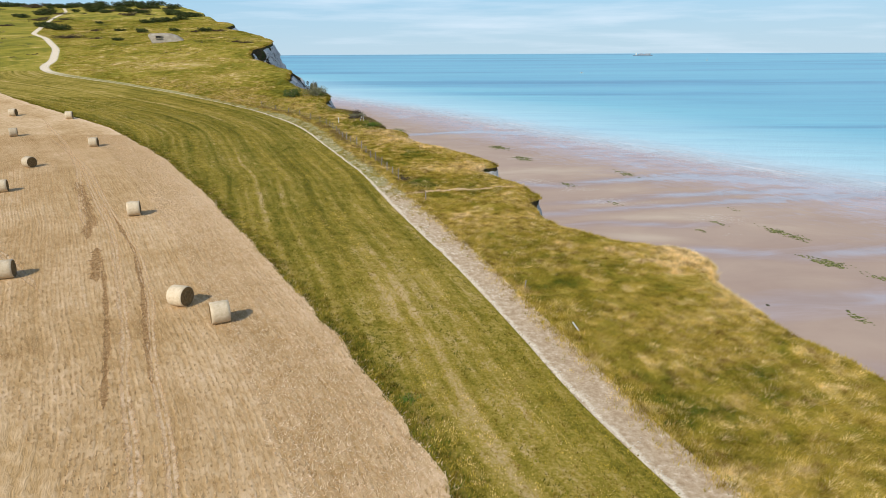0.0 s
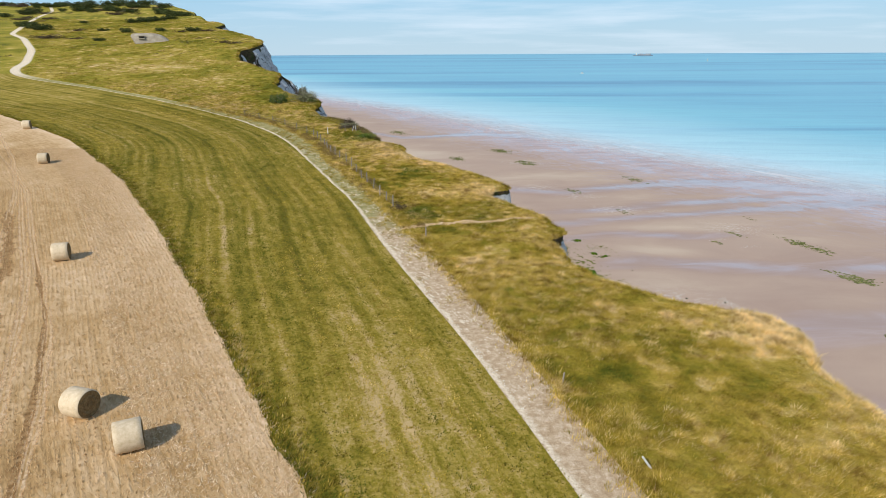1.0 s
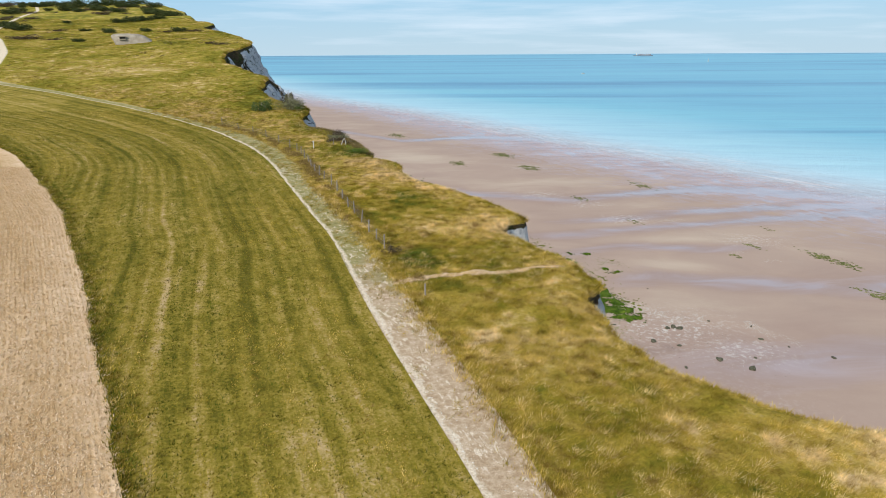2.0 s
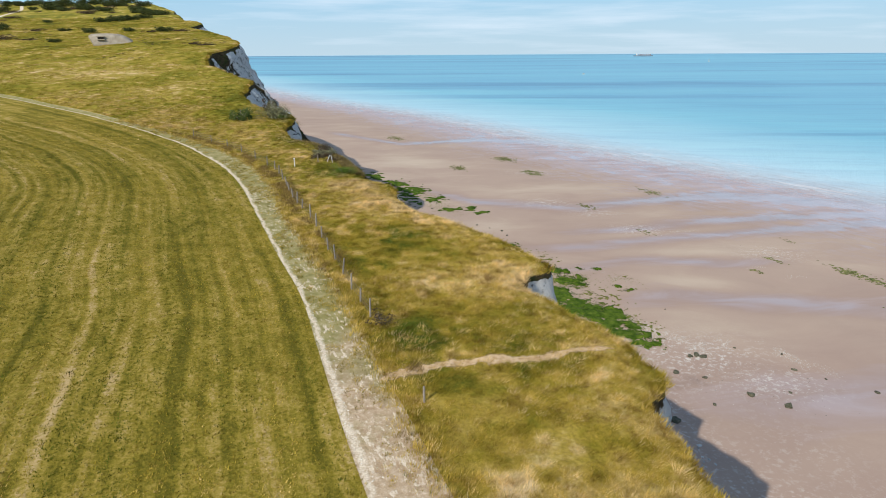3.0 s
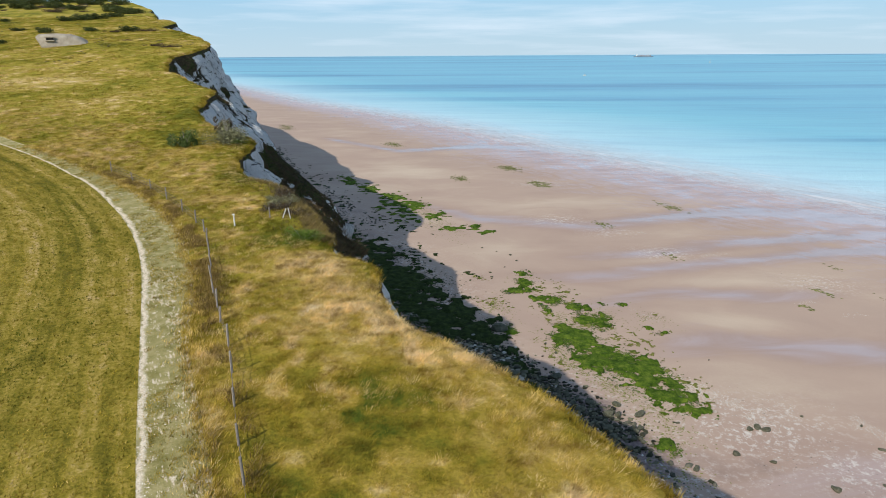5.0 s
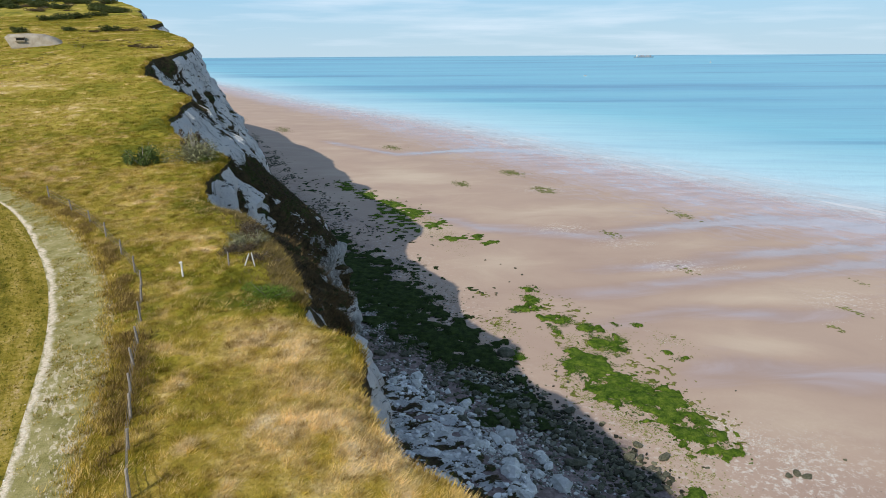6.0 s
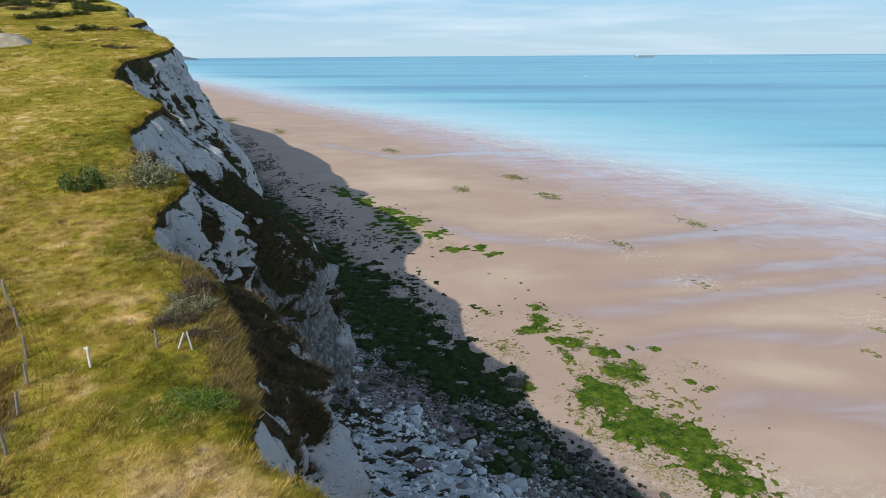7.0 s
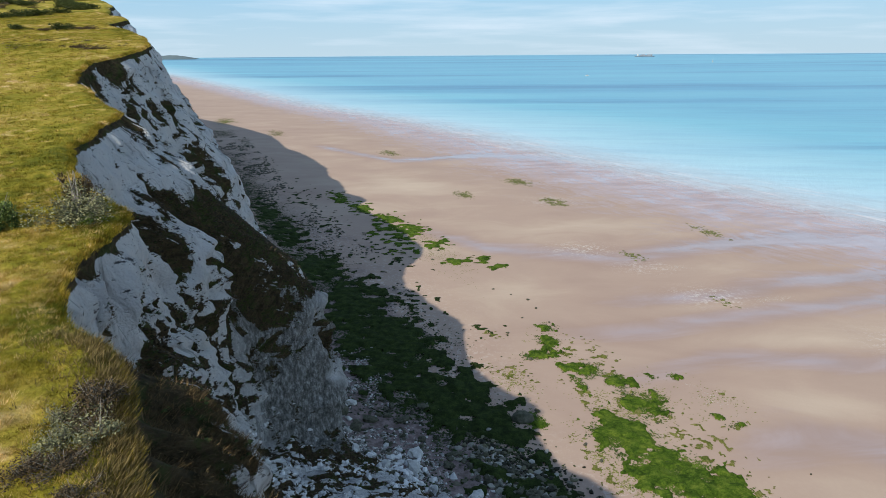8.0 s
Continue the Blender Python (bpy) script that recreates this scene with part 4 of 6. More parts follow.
# ---- stuff: grasses ----
def blades(name, x, y, z, height, width, dry, per, material, spread=0.18, lean=0.5, wind=(0.35, 0.25), seed=1, sink=0.03):
    """One mesh of many bent blades: per blades at each place."""
    r = np.random.default_rng(seed)
    n = len(x) * per
    bx, by, bz = np.repeat(x, per), np.repeat(y, per), np.repeat(z, per)
    h = np.repeat(height, per) * r.uniform(0.55, 1.15, n)
    w = np.repeat(np.broadcast_to(width, x.shape), per) * r.uniform(0.6, 1.3, n)
    d = np.clip(np.repeat(dry, per) + r.normal(0, 0.05, n), 0, 1)
    a, q = r.uniform(0, 2 * np.pi, n), r.uniform(0, 1, n) ** 0.7
    ox, oy = np.cos(a) * q * spread, np.sin(a) * q * spread
    t = r.uniform(0, 2 * np.pi, n)
    base = np.stack((bx + ox, by + oy, bz - sink), -1)
    side = np.stack((np.cos(t) * w / 2, np.sin(t) * w / 2, 0 * w), -1)
    tip = base + np.stack((h * (np.cos(a) * lean * q + wind[0] * r.uniform(0.2, 1.4, n)), h * (np.sin(a) * lean * q + wind[1] * r.uniform(0.2, 1.4, n)), h), -1)
    v = np.stack((base - side, base + side, tip), 1).reshape(-1, 3)
    f = np.arange(3 * n).reshape(-1, 3)
    ob = mesh_object(name, v, f, material, shade=False, attrs={"dry": np.repeat(d, 3)})
    return ob


def scatter(n, right, left, y0, y1, seed, power=1.0):
    """Places between two lines of the plan, even over the area."""
    r = np.random.default_rng(seed)
    ys = np.linspace(y0, y1, 400)
    wd = np.maximum(right(ys) - left(ys), 0) ** power
    c = np.cumsum(wd)
    y = np.interp(r.uniform(0, c[-1], n), c, ys)
    x = left(y) + (right(y) - left(y)) * r.uniform(0, 1, n)
    return x, y


def stuff(ob, label, category):
    return tagged(ob, label, category, kind="stuff")


gx, gy = scatter(100000, lambda y: edge_x(y) - 0.05, lambda y: path_right(y) + 0.2, 15, 185, 101)
thin = np.random.default_rng(14).uniform(0, 1, len(gx)) > 0.95 * smooth(132, 182, gy)
gx, gy = gx[thin], gy[thin]
TRAIL_X, TRAIL_Y = (-4.5, -3.3, -0.8, 1.8, 4.4, 7.2, 9.0), (71.2, 71.9, 72.9, 73.3, 73.3, 74.3, 74.6)
off_trail = np.abs(gy - np.interp(gx, TRAIL_X, TRAIL_Y)) + 9 * ((gx < -4.5) | (gx > 9.0)) > 0.42
gx, gy = gx[off_trail], gy[off_trail]
clump = vnoise(gx / 1.1, gy / 1.1, 7) * 0.7 + vnoise(gx / 0.45, gy / 0.45, 8) * 0.5
GD = dryness(gx, gy)
GJ = np.random.default_rng(15).normal(0, 0.08, len(gx))
up_ = gy + np.random.default_rng(17).normal(0, 5, len(gx)) > 106
for pick, mat, label in ((~up_, M_TUFT, "tall rough grass, olive green to straw, bent by the wind"), (up_, M_HILLTUFT, "tall yellow-green rough grass near the hill's foot")):
    stuff(blades("rough_grass", gx[pick], gy[pick], land_z(gx[pick], gy[pick]), (0.06 + 0.25 * clump ** 1.6 + 0.14 * smooth(0.55, 0.9, GD))[pick], 0.024, np.clip(GD + GJ, 0, 1)[pick], 12, mat, 0.22, 0.9, (0.55, -0.15), seed=5), label, "grass")
ox_, oy_ = scatter(9000, lambda y: edge_x(y) - 0.05, lambda y: path_right(y) + 0.2, -45, 15, 102)
stuff(blades("rough_grass", ox_, oy_, land_z(ox_, oy_), np.full(9000, 0.32), 0.09, dryness(ox_, oy_), 6, M_TUFT, 0.4, 0.7, seed=55), "tall rough grass behind the first part of the track", "grass")
hx, hy = scatter(64000, lambda y: edge_x(y) - 0.1, lambda y: np.minimum(path_right(y) + 0.5, edge_x(y) - 30), 130, 330, 103)
thin = np.random.default_rng(24).uniform(0, 1, len(hx)) < smooth(130, 180, hy)
hx, hy = hx[thin], hy[thin]
hclump = vnoise(hx / 2.0, hy / 2.0, 17)
stuff(blades("hill_grass", hx, hy, land_z(hx, hy), 0.10 + 0.22 * hclump, 0.11, np.clip(dryness(hx, hy) + 0.10, 0, 1), 5, M_HILLTUFT, 0.4, 0.7, seed=6),
      "olive green rough pasture grass on the hill", "grass")
# pale seeding tufts that stand out of the rough grass
tx_, ty_ = scatter(9000, lambda y: edge_x(y) - 0.2, lambda y: path_right(y) + 0.6, 15, 168, 109)
pick = vnoise(tx_ / 5, ty_ / 5, 117) + 0.5 * dryness(tx_, ty_) > 0.62
tx_, ty_ = tx_[pick], ty_[pick]
TR = np.random.default_rng(118)
stuff(blades("pale_tufts", tx_, ty_, land_z(tx_, ty_), TR.uniform(0.14, 0.32, len(tx_)), 0.022, np.clip(TR.normal(0.74, 0.12, len(tx_)), 0, 1), 34, M_TUFT, 0.32, 0.9, (0.55, -0.15), seed=19),
      "pale wispy tufts of seeding grass", "grass")
# shaggy fringe that hangs over the cliff's edge
er = np.random.default_rng(104)
ey = er.uniform(18, 260, 9000)
ex_ = edge_x(ey) + er.uniform(-0.5, 0.12, 9000)
stuff(blades("edge_grass", ex_, ey, land_z(ex_, ey), er.uniform(0.15, 0.4, 9000), 0.05, np.clip(dryness(ex_, ey) + 0.04, 0, 1), 7, M_TUFT, 0.25, 0.7, (0.3, 0.1), 7),
      "shaggy golden grass hanging over the cliff edge", "grass")
# taller tufts beside the track and along the meadow's rim
wy = er.uniform(15, 150, 7000)
wx = path_right(wy) + er.exponential(0.6, 7000) - 0.15 - er.exponential(0.35, 7000)
stuff(blades("verge_grass", wx, wy, land_z(wx, wy), er.uniform(0.12, 0.36, 7000), 0.035, np.clip(er.normal(0.55, 0.16, 7000), 0, 1), 8, M_TUFT, 0.2, 0.7, seed=8),
      "dry brownish grass along the track's verge", "grass")
dy_ = er.uniform(72, 140, 5200)
dx_ = path_right(dy_) + er.normal(1.0, 0.55, 5200) + 1.2 * fbm(dy_ / 5, 0.5, 2, 219)
keep = vnoise(dx_ / 1.3, dy_ / 3.0, 217) > 0.55 + 0.25 * (1 - smooth(82, 92, dy_)) - 0.12 * smooth(100, 115, dy_)
stuff(blades("verge_weeds", dx_[keep], dy_[keep], land_z(dx_[keep], dy_[keep]), er.uniform(0.15, 0.42, keep.sum()), 0.04, np.full(keep.sum(), 0.5), 9, leafy("seeded_docks", (0.13, 0.08, 0.024), (0.38, 0.27, 0.09)), 0.22, 0.8, (0.3, -0.1), seed=28),
      "dark reddish-brown seeded weeds beside the fence", "weeds")
ky_ = er.uniform(55, 150, 15000)
kf = er.uniform(0.14, 1.0, 15000)
kx_ = path_left(ky_) + (path_right(ky_) - path_left(ky_)) * kf
keep = vnoise(kx_ / 1.1, ky_ / 2.2, 211) * 0.6 + vnoise(kx_ / 0.4, ky_ / 0.7, 213) * 0.4 + 0.20 * smooth(60, 90, ky_) > 0.66
stuff(blades("track_grass", kx_[keep], ky_[keep], land_z(kx_[keep], ky_[keep]), er.uniform(0.03, 0.10, keep.sum()), 0.05, np.clip(er.normal(0.38, 0.14, keep.sum()), 0, 1), 5, M_TUFT, 0.2, 0.9, seed=18, sink=0.01),
      "short trodden grass growing over the track", "grass")
ry = er.uniform(15, 150, 6500)
rx = stub_x(ry) + er.exponential(0.55, 6500)
stuff(blades("rim_weeds", rx, ry, land_z(rx, ry), er.uniform(0.08, 0.26, 6500), 0.06, np.clip(er.normal(0.20, 0.26, 6500), 0, 1), 7, M_TUFT, 0.22, 0.8, seed=9),
      "green weeds along the meadow's rim", "weeds")
mx_, my_ = scatter(70000, path_left, stub_x, 15, 150, 105, 0.8)
mu = perp(path_left, mx_, my_)
mdry = np.clip(0.38 + np.random.default_rng(16).normal(0, 0.10, 70000) - 0.17 * smooth(45, 80, my_) + 0.9 * fbm(mu / 0.9, my_ / 30, 2, 111) + 0.5 * fbm(mx_ / 9, my_ / 9, 3, 113), 0, 0.8)
stuff(blades("meadow_grass", mx_, my_, land_z(mx_, my_), np.random.default_rng(3).uniform(0.05, 0.14, 70000), 0.06, mdry, 3, M_TUFT, 0.16, 0.9, seed=10, sink=0.01),
      "short mown meadow grass", "grass")

M_STUBS = leafy("stubble_straws", (0.42, 0.27, 0.115), (0.70, 0.515, 0.31))
M_CHAFF = leafy("loose_straw", (0.50, 0.35, 0.17), (0.84, 0.66, 0.46))
sx_, sy_ = scatter(95000, lambda y: stub_x(y) - 0.1, lambda y: stub_x(y) - np.clip(12 + (y - 15) * 0.6, 5, 40), 15, 110, 107)
su = perp(stubble_edge, sx_, sy_)
sx_ = sx_ + (np.round(su / 0.28) * 0.28 - su) * 0.7 * -1
stuff(blades("stubble", sx_, sy_, land_z(sx_, sy_), np.random.default_rng(4).uniform(0.07, 0.17, 95000), 0.035, np.full(95000, 0.9), 3, M_STUBS, 0.07, 0.3, (0.1, 0.1), 11, 0.01),
      "cut wheat stubble standing in rows", "stubble")
cx_, cy_ = scatter(16000, lambda y: stub_x(y) + 0.15, lambda y: stub_x(y) - 7.0, 15, 110, 108)
stuff(blades("loose_straw", cx_, cy_, land_z(cx_, cy_), np.full(16000, 0.09), 0.05, np.full(16000, 0.9), 4, M_CHAFF, 0.2, 3.2, (0.1, 0.3), 12, 0.0),
      "loose pale straw along the field's edge", "straw")


# ---- stuff: low clumps, pebbles ----
def rosettes(name, x, y, z, size, material, leaves=5, up=0.35, seed=1, tilt=None):
    """One mesh of small ragged clumps: leaf triangles that rise from a common middle."""
    r = np.random.default_rng(seed)
    n = len(x)
    a = np.linspace(0, 2 * np.pi, leaves, endpoint=False)[None, :] + r.uniform(0, 6.3, (n, 1)) + r.normal(0, 0.25, (n, leaves))
    s = np.asarray(size)[:, None] * r.uniform(0.5, 1.25, (n, leaves))
    c = np.stack((x, y, z), -1)[:, None, :]
    rise = up * r.uniform(0.3, 1.3, (n, leaves))
    top = c + np.stack((0.15 * s * np.cos(a + 2), 0.15 * s * np.sin(a + 2), s * rise), -1)
    wid = 0.75
    p1 = c + np.stack((np.cos(a - wid) * s, np.sin(a - wid) * s, s * rise * r.uniform(-0.2, 0.6, (n, leaves))), -1)
    p2 = c + np.stack((np.cos(a + wid) * s, np.sin(a + wid) * s, s * rise * r.uniform(-0.2, 0.6, (n, leaves))), -1)
    if tilt is not None:
        for p in (top, p1, p2):
            p += tilt[:, None, :] * s[..., None] * 0.3
    v = np.stack((top, p1, p2), 2).reshape(-1, 3)
    return mesh_object(name, v, np.arange(len(v)).reshape(-1, 3), material, shade=False)


def pebbles(name, x, y, z, size, material, seed=1):
    """One mesh of many small angular stones."""
    r = np.random.default_rng(seed)
    n = len(x)
    o = np.array(((1, 0, 0), (0, 1, 0), (-1, 0, 0), (0, -1, 0), (0, 0, 1), (0.5, 0.5, 0.75)), float)
    f = np.array(((0, 5, 4), (5, 1, 4), (1, 2, 4), (2, 3, 4), (3, 0, 4), (0, 1, 5)))
    a = r.uniform(0, 6.3, n)
    sc = np.asarray(size)[:, None] * r.uniform(0.55, 1.3, (n, 3)) * np.array((1, 0.75, 0.5))
    p = o[None] * sc[:, None, :] * r.uniform(0.8, 1.2, (n, 6, 1))
    q = np.stack((p[..., 0] * np.cos(a)[:, None] - p[..., 1] * np.sin(a)[:, None], p[..., 0] * np.sin(a)[:, None] + p[..., 1] * np.cos(a)[:, None], p[..., 2]), -1)
    v = (q + np.stack((x, y, z), -1)[:, None, :]).reshape(-1, 3)
    faces = (f[None] + 6 * np.arange(n)[:, None, None]).reshape(-1, 3)
    return mesh_object(name, v, faces, material, shade=False)


M_SCREE = leafy("chalk_scree", (0.46, 0.46, 0.44), (0.86, 0.86, 0.83))
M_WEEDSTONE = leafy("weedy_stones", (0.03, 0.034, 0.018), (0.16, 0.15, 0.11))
# plants on the cliff's ledges and slopes
CR = np.random.default_rng(120)
rows_ok = np.where((ROW_Y > 107) & (ROW_Y < 329))[0]


def on_cliff(n, keep, floor=4.5):
    i = CR.choice(rows_ok[:-1], n * 4)
    j = CR.integers(2, len(V) - 1, n * 4)
    fu, fv = CR.uniform(0, 1, n * 4), CR.uniform(0, 1, n * 4)
    p = CLIFF_P[i, j] * ((1 - fu) * (1 - fv))[:, None] + CLIFF_P[i + 1, j] * (fu * (1 - fv))[:, None] + CLIFF_P[i, j + 1] * ((1 - fu) * fv)[:, None] + CLIFF_P[i + 1, j + 1] * (fu * fv)[:, None]
    g = CLIFF_VEG[i, j] + 0.9 * fbm(p[:, 1] / 2.2, p[:, 2] / 2.2, 3, 121)
    ok = keep(g) & (p[:, 2] > floor)
    return p[ok][:n]


cp = on_cliff(56000, lambda g: g > 0.50)
far = ~((cp[:, 1] < 146) & (cp[:, 2] > 38))
stuff(rosettes("cliff_plants", cp[far, 0], cp[far, 1], cp[far, 2], CR.uniform(0.08, 0.28, far.sum()), M_LEAFBROWN, 5, 0.55, 122, np.tile((0.8, 0.3, 0.5), (far.sum(), 1))),
      "dark brown dead plants on the cliff's slopes", "plants")
near = (cp[:, 1] < 146) & (cp[:, 2] > 38)
stuff(blades("bracken", cp[near, 0], cp[near, 1], cp[near, 2], CR.uniform(0.12, 0.38, near.sum()), 0.045, np.full(near.sum(), 0.5), 9, M_BRACKEN, 0.3, 1.5, (0.1, 0.0), 129), "dead brown bracken on the crumbling slope", "bracken")
bi = CR.choice(np.where((ROW_Y > 119) & (ROW_Y < 141))[0], 26000)
bj = CR.integers(1, 52, 26000)
bfu, bfv = CR.uniform(0, 1, 26000)[:, None], CR.uniform(0, 1, 26000)[:, None]
bp = (CLIFF_P[bi, bj] * (1 - bfu) + CLIFF_P[bi + 1, bj] * bfu) * (1 - bfv) + (CLIFF_P[bi, bj + 1] * (1 - bfu) + CLIFF_P[bi + 1, bj + 1] * bfu) * bfv
bp = bp[CLIFF_VEG[bi, bj] > 0.6][:12000]
stuff(blades("bracken", bp[:, 0], bp[:, 1], bp[:, 2], CR.uniform(0.10, 0.42, len(bp)), 0.045, np.full(len(bp), 0.5), 8, M_BRACKEN, 0.25, 1.6, (0.15, -0.15), 130), "dead brown bracken thickly covering the slope below the edge", "bracken")
ly = CR.uniform(117.5, 135, 2600)
lx = edge_x(ly) - CR.exponential(0.75, 2600)
stuff(blades("bracken", lx, ly, land_z(lx, ly), CR.uniform(0.15, 0.5, 2600), 0.045, np.full(2600, 0.5), 8, leafy("olive_bracken", (0.10, 0.078, 0.03), (0.30, 0.22, 0.08)), 0.25, 1.0, (0.25, 0.0), 131), "olive-brown bracken creeping into the grass at the edge", "bracken")
cp = on_cliff(17000, lambda g: g > 0.42)
stuff(rosettes("cliff_scrub", cp[:, 0], cp[:, 1], cp[:, 2], CR.uniform(0.06, 0.24, len(cp)), M_LEAF, 6, 0.6, 123, np.tile((0.8, 0.3, 0.5), (len(cp), 1))),
      "dark green scrub on the cliff's ledges", "plants")


sc = on_cliff(3600, lambda g: g < 9)
sc = sc[(sc[:, 2] < 17) & (sc[:, 1] < 190)]
stuff(pebbles("scree_stones", sc[:, 0], sc[:, 1], sc[:, 2] - 0.05, CR.uniform(0.15, 0.6, len(sc)), M_SCREE, 124), "white broken chalk on the scree", "stones")
# low brown scrub dotted over the hill
hr = np.random.default_rng(125)
hy2 = hr.uniform(195, 400, 9000)
hx2 = edge_x(hy2) - 3 - hr.uniform(0, 130, 9000)
keep = (vnoise(hx2 / 11, hy2 / 7, 126) * 0.6 + vnoise(hx2 / 4, hy2 / 3, 127) * 0.4 > 0.70) & ((hx2 > path_right(hy2) + 2) | (hx2 < path_left(hy2) - 2))
stuff(rosettes("hill_scrub", hx2[keep], hy2[keep], land_z(hx2[keep], hy2[keep]), hr.uniform(0.2, 0.55, keep.sum()), leafy("olive_scrub", (0.085, 0.075, 0.022), (0.26, 0.20, 0.075)), 6, 0.4, 128), "low brownish scrub dotted over the hillside", "scrub")


def in_spots(n, spots, seed, edge=0.45, freq=5.0):
    """Places inside ragged oval patches: x, y, half-length along the coast, half-width, strength."""
    r = np.random.default_rng(seed)
    area = np.array([s[2] * s[3] * s[4] for s in spots])
    m = n * 5
    k = r.choice(len(spots), m, p=area / area.sum())
    sp = np.array(spots)[k]
    u, w = r.normal(0, 0.6, m), r.normal(0, 0.6, m)
    x = sp[:, 0] + N_SEA[0] * w * sp[:, 3] - N_SEA[1] * u * sp[:, 2]
    y = sp[:, 1] + N_SEA[1] * w * sp[:, 3] + N_SEA[0] * u * sp[:, 2]
    v = 0.5 + 0.7 * fbm(x / freq, y / freq, 3, seed) + 0.55 * fbm(x / (freq * 0.22), y / (freq * 0.22), 2, seed + 3)
    ok = v > edge - 0.06 + 0.10 * (u * u + w * w) + r.normal(0, 0.04, m)
    return x[ok][:n], y[ok][:n]


def weed_mats(name, spots, box, cell, material, label, seed, ragged=2.2, limit=0.50, thick=0.30, grain=2.0):
    """Mats of weed over the rocks: a fine sheet kept only where the weed grows, raised in lumps."""
    gx0, gy0 = np.meshgrid(np.arange(box[0], box[1], cell), np.arange(box[2], box[3], cell))
    jit = np.random.default_rng(seed)
    x = gx0 + jit.uniform(-0.35, 0.35, gx0.shape) * cell
    y = gy0 + jit.uniform(-0.35, 0.35, gx0.shape) * cell
    f = 0 * x
    for cx, cy, along, across, k in spots:
        w = ((x - cx) * N_SEA[0] + (y - cy) * N_SEA[1]) / across
        u = (-(x - cx) * N_SEA[1] + (y - cy) * N_SEA[0]) / along
        f = np.maximum(f, (0.45 + 0.35 * min(k, 1.2)) * np.exp(-0.5 * (u * u + w * w) ** 1.5))
    lobes = fbm(x / ragged, y / ragged, 4, seed + 1)
    f = f + grain * lobes * (f > 0.05) - limit
    high = smooth(0.0, 0.30, f) * thick * (0.5 + 1.6 * np.clip(fbm(x / 1.3, y / 1.3, 3, seed + 2) + 0.3, 0, 1))
    z = beach_z(x, y) + np.where(f > 0, 0.03 + high, -0.05)
    faces = grid_faces(*x.shape)
    faces = faces[(f.ravel()[faces] > 0).sum(1) >= 3]
    used, idx = np.unique(faces, return_inverse=True)
    verts = np.stack((x, y, z), -1).reshape(-1, 3)[used]
    return stuff(mesh_object(name, verts, idx.reshape(-1, 4), material), label, "seaweed")


M_MAT = weed_material("green_weed_mat", (0.016, 0.038, 0.005), (0.065, 0.115, 0.012), (0.155, 0.205, 0.028))
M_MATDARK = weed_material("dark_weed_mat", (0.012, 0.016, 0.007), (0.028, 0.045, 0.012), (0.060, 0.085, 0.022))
M_MATOLIVE = weed_material("olive_weed_mat", (0.055, 0.070, 0.014), (0.15, 0.16, 0.035), (0.30, 0.27, 0.10))
GREEN_MATS = ((23, 246, 2.2, 2.0, 0.8), (22, 237, 3.4, 2.4, 1.1), (19, 231, 2.0, 4.0, 0.9), (27, 224, 3.2, 3.0, 1.2), (33, 219, 2.6, 2.6, 1.0), (24, 221, 5.5, 1.1, 0.8), (35, 210, 4.4, 3.4, 1.2), (39, 213, 2.0, 1.2, 0.8),
              (29, 200, 6.0, 4.2, 1.4), (32, 191, 7.0, 5.2, 1.4), (38, 185, 8.0, 5.0, 1.3), (42, 175, 6.0, 4.0, 1.0), (40, 221, 1.1, 0.8, 0.8), (45, 221, 1.4, 1.1, 0.9), (14, 205, 2.6, 1.7, 1.1),
              (36, 158, 3.0, 1.6, 0.7), (50, 203, 1.0, 1.8, 0.5), (47, 206, 1.2, 0.8, 0.6))
weed_mats("green_seaweed", GREEN_MATS, (4, 60, 150, 255), 0.26, M_MAT, "bright green seaweed matted over low beach rocks", 301, 1.9, 0.50, 0.42)
OLIVE_MATS = ((12, 222, 4.6, 3.4, 0.62), (9, 241, 2.4, 1.8, 0.5), (52, 214, 2.2, 1.6, 0.5), (49, 203, 1.2, 3.0, 0.55), (26, 209, 12, 2.0, 0.45), (37, 198, 14, 7.5, 0.5), (29, 231, 9, 6.0, 0.36), (23, 190, 9, 2.0, 0.42), (45, 180, 9, 4.0, 0.45))
weed_mats("olive_seaweed", OLIVE_MATS, (0, 64, 160, 256), 0.30, M_MATOLIVE, "thin yellow-green seaweed in torn streaks on the sand", 311, 0.9, 0.80, 0.10, 2.9)
FAR_MATS = ((-50, 392, 13, 3.4, 1.2), (-37, 370, 12, 4.4, 1.3), (-24, 350, 10, 5.4, 1.4), (-14, 334, 8, 5.0, 1.2), (-4, 317, 6, 5.0, 1.1), (5, 297, 3.5, 7.0, 1.1), (14, 291, 2, 4.0, 0.9), (-18, 330, 22, 9, 0.5))
weed_mats("green_seaweed", FAR_MATS, (-75, 30, 280, 420), 0.5, M_MAT, "green seaweed band along the far shadow's edge", 321, 2.2, 0.52, 0.3)
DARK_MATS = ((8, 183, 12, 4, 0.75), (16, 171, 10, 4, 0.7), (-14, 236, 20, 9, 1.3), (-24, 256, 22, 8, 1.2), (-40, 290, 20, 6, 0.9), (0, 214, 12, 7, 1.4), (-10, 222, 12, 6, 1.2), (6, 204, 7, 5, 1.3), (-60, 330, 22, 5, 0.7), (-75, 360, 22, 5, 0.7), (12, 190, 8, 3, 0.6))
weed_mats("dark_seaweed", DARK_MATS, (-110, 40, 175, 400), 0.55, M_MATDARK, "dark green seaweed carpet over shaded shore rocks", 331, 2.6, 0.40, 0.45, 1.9)
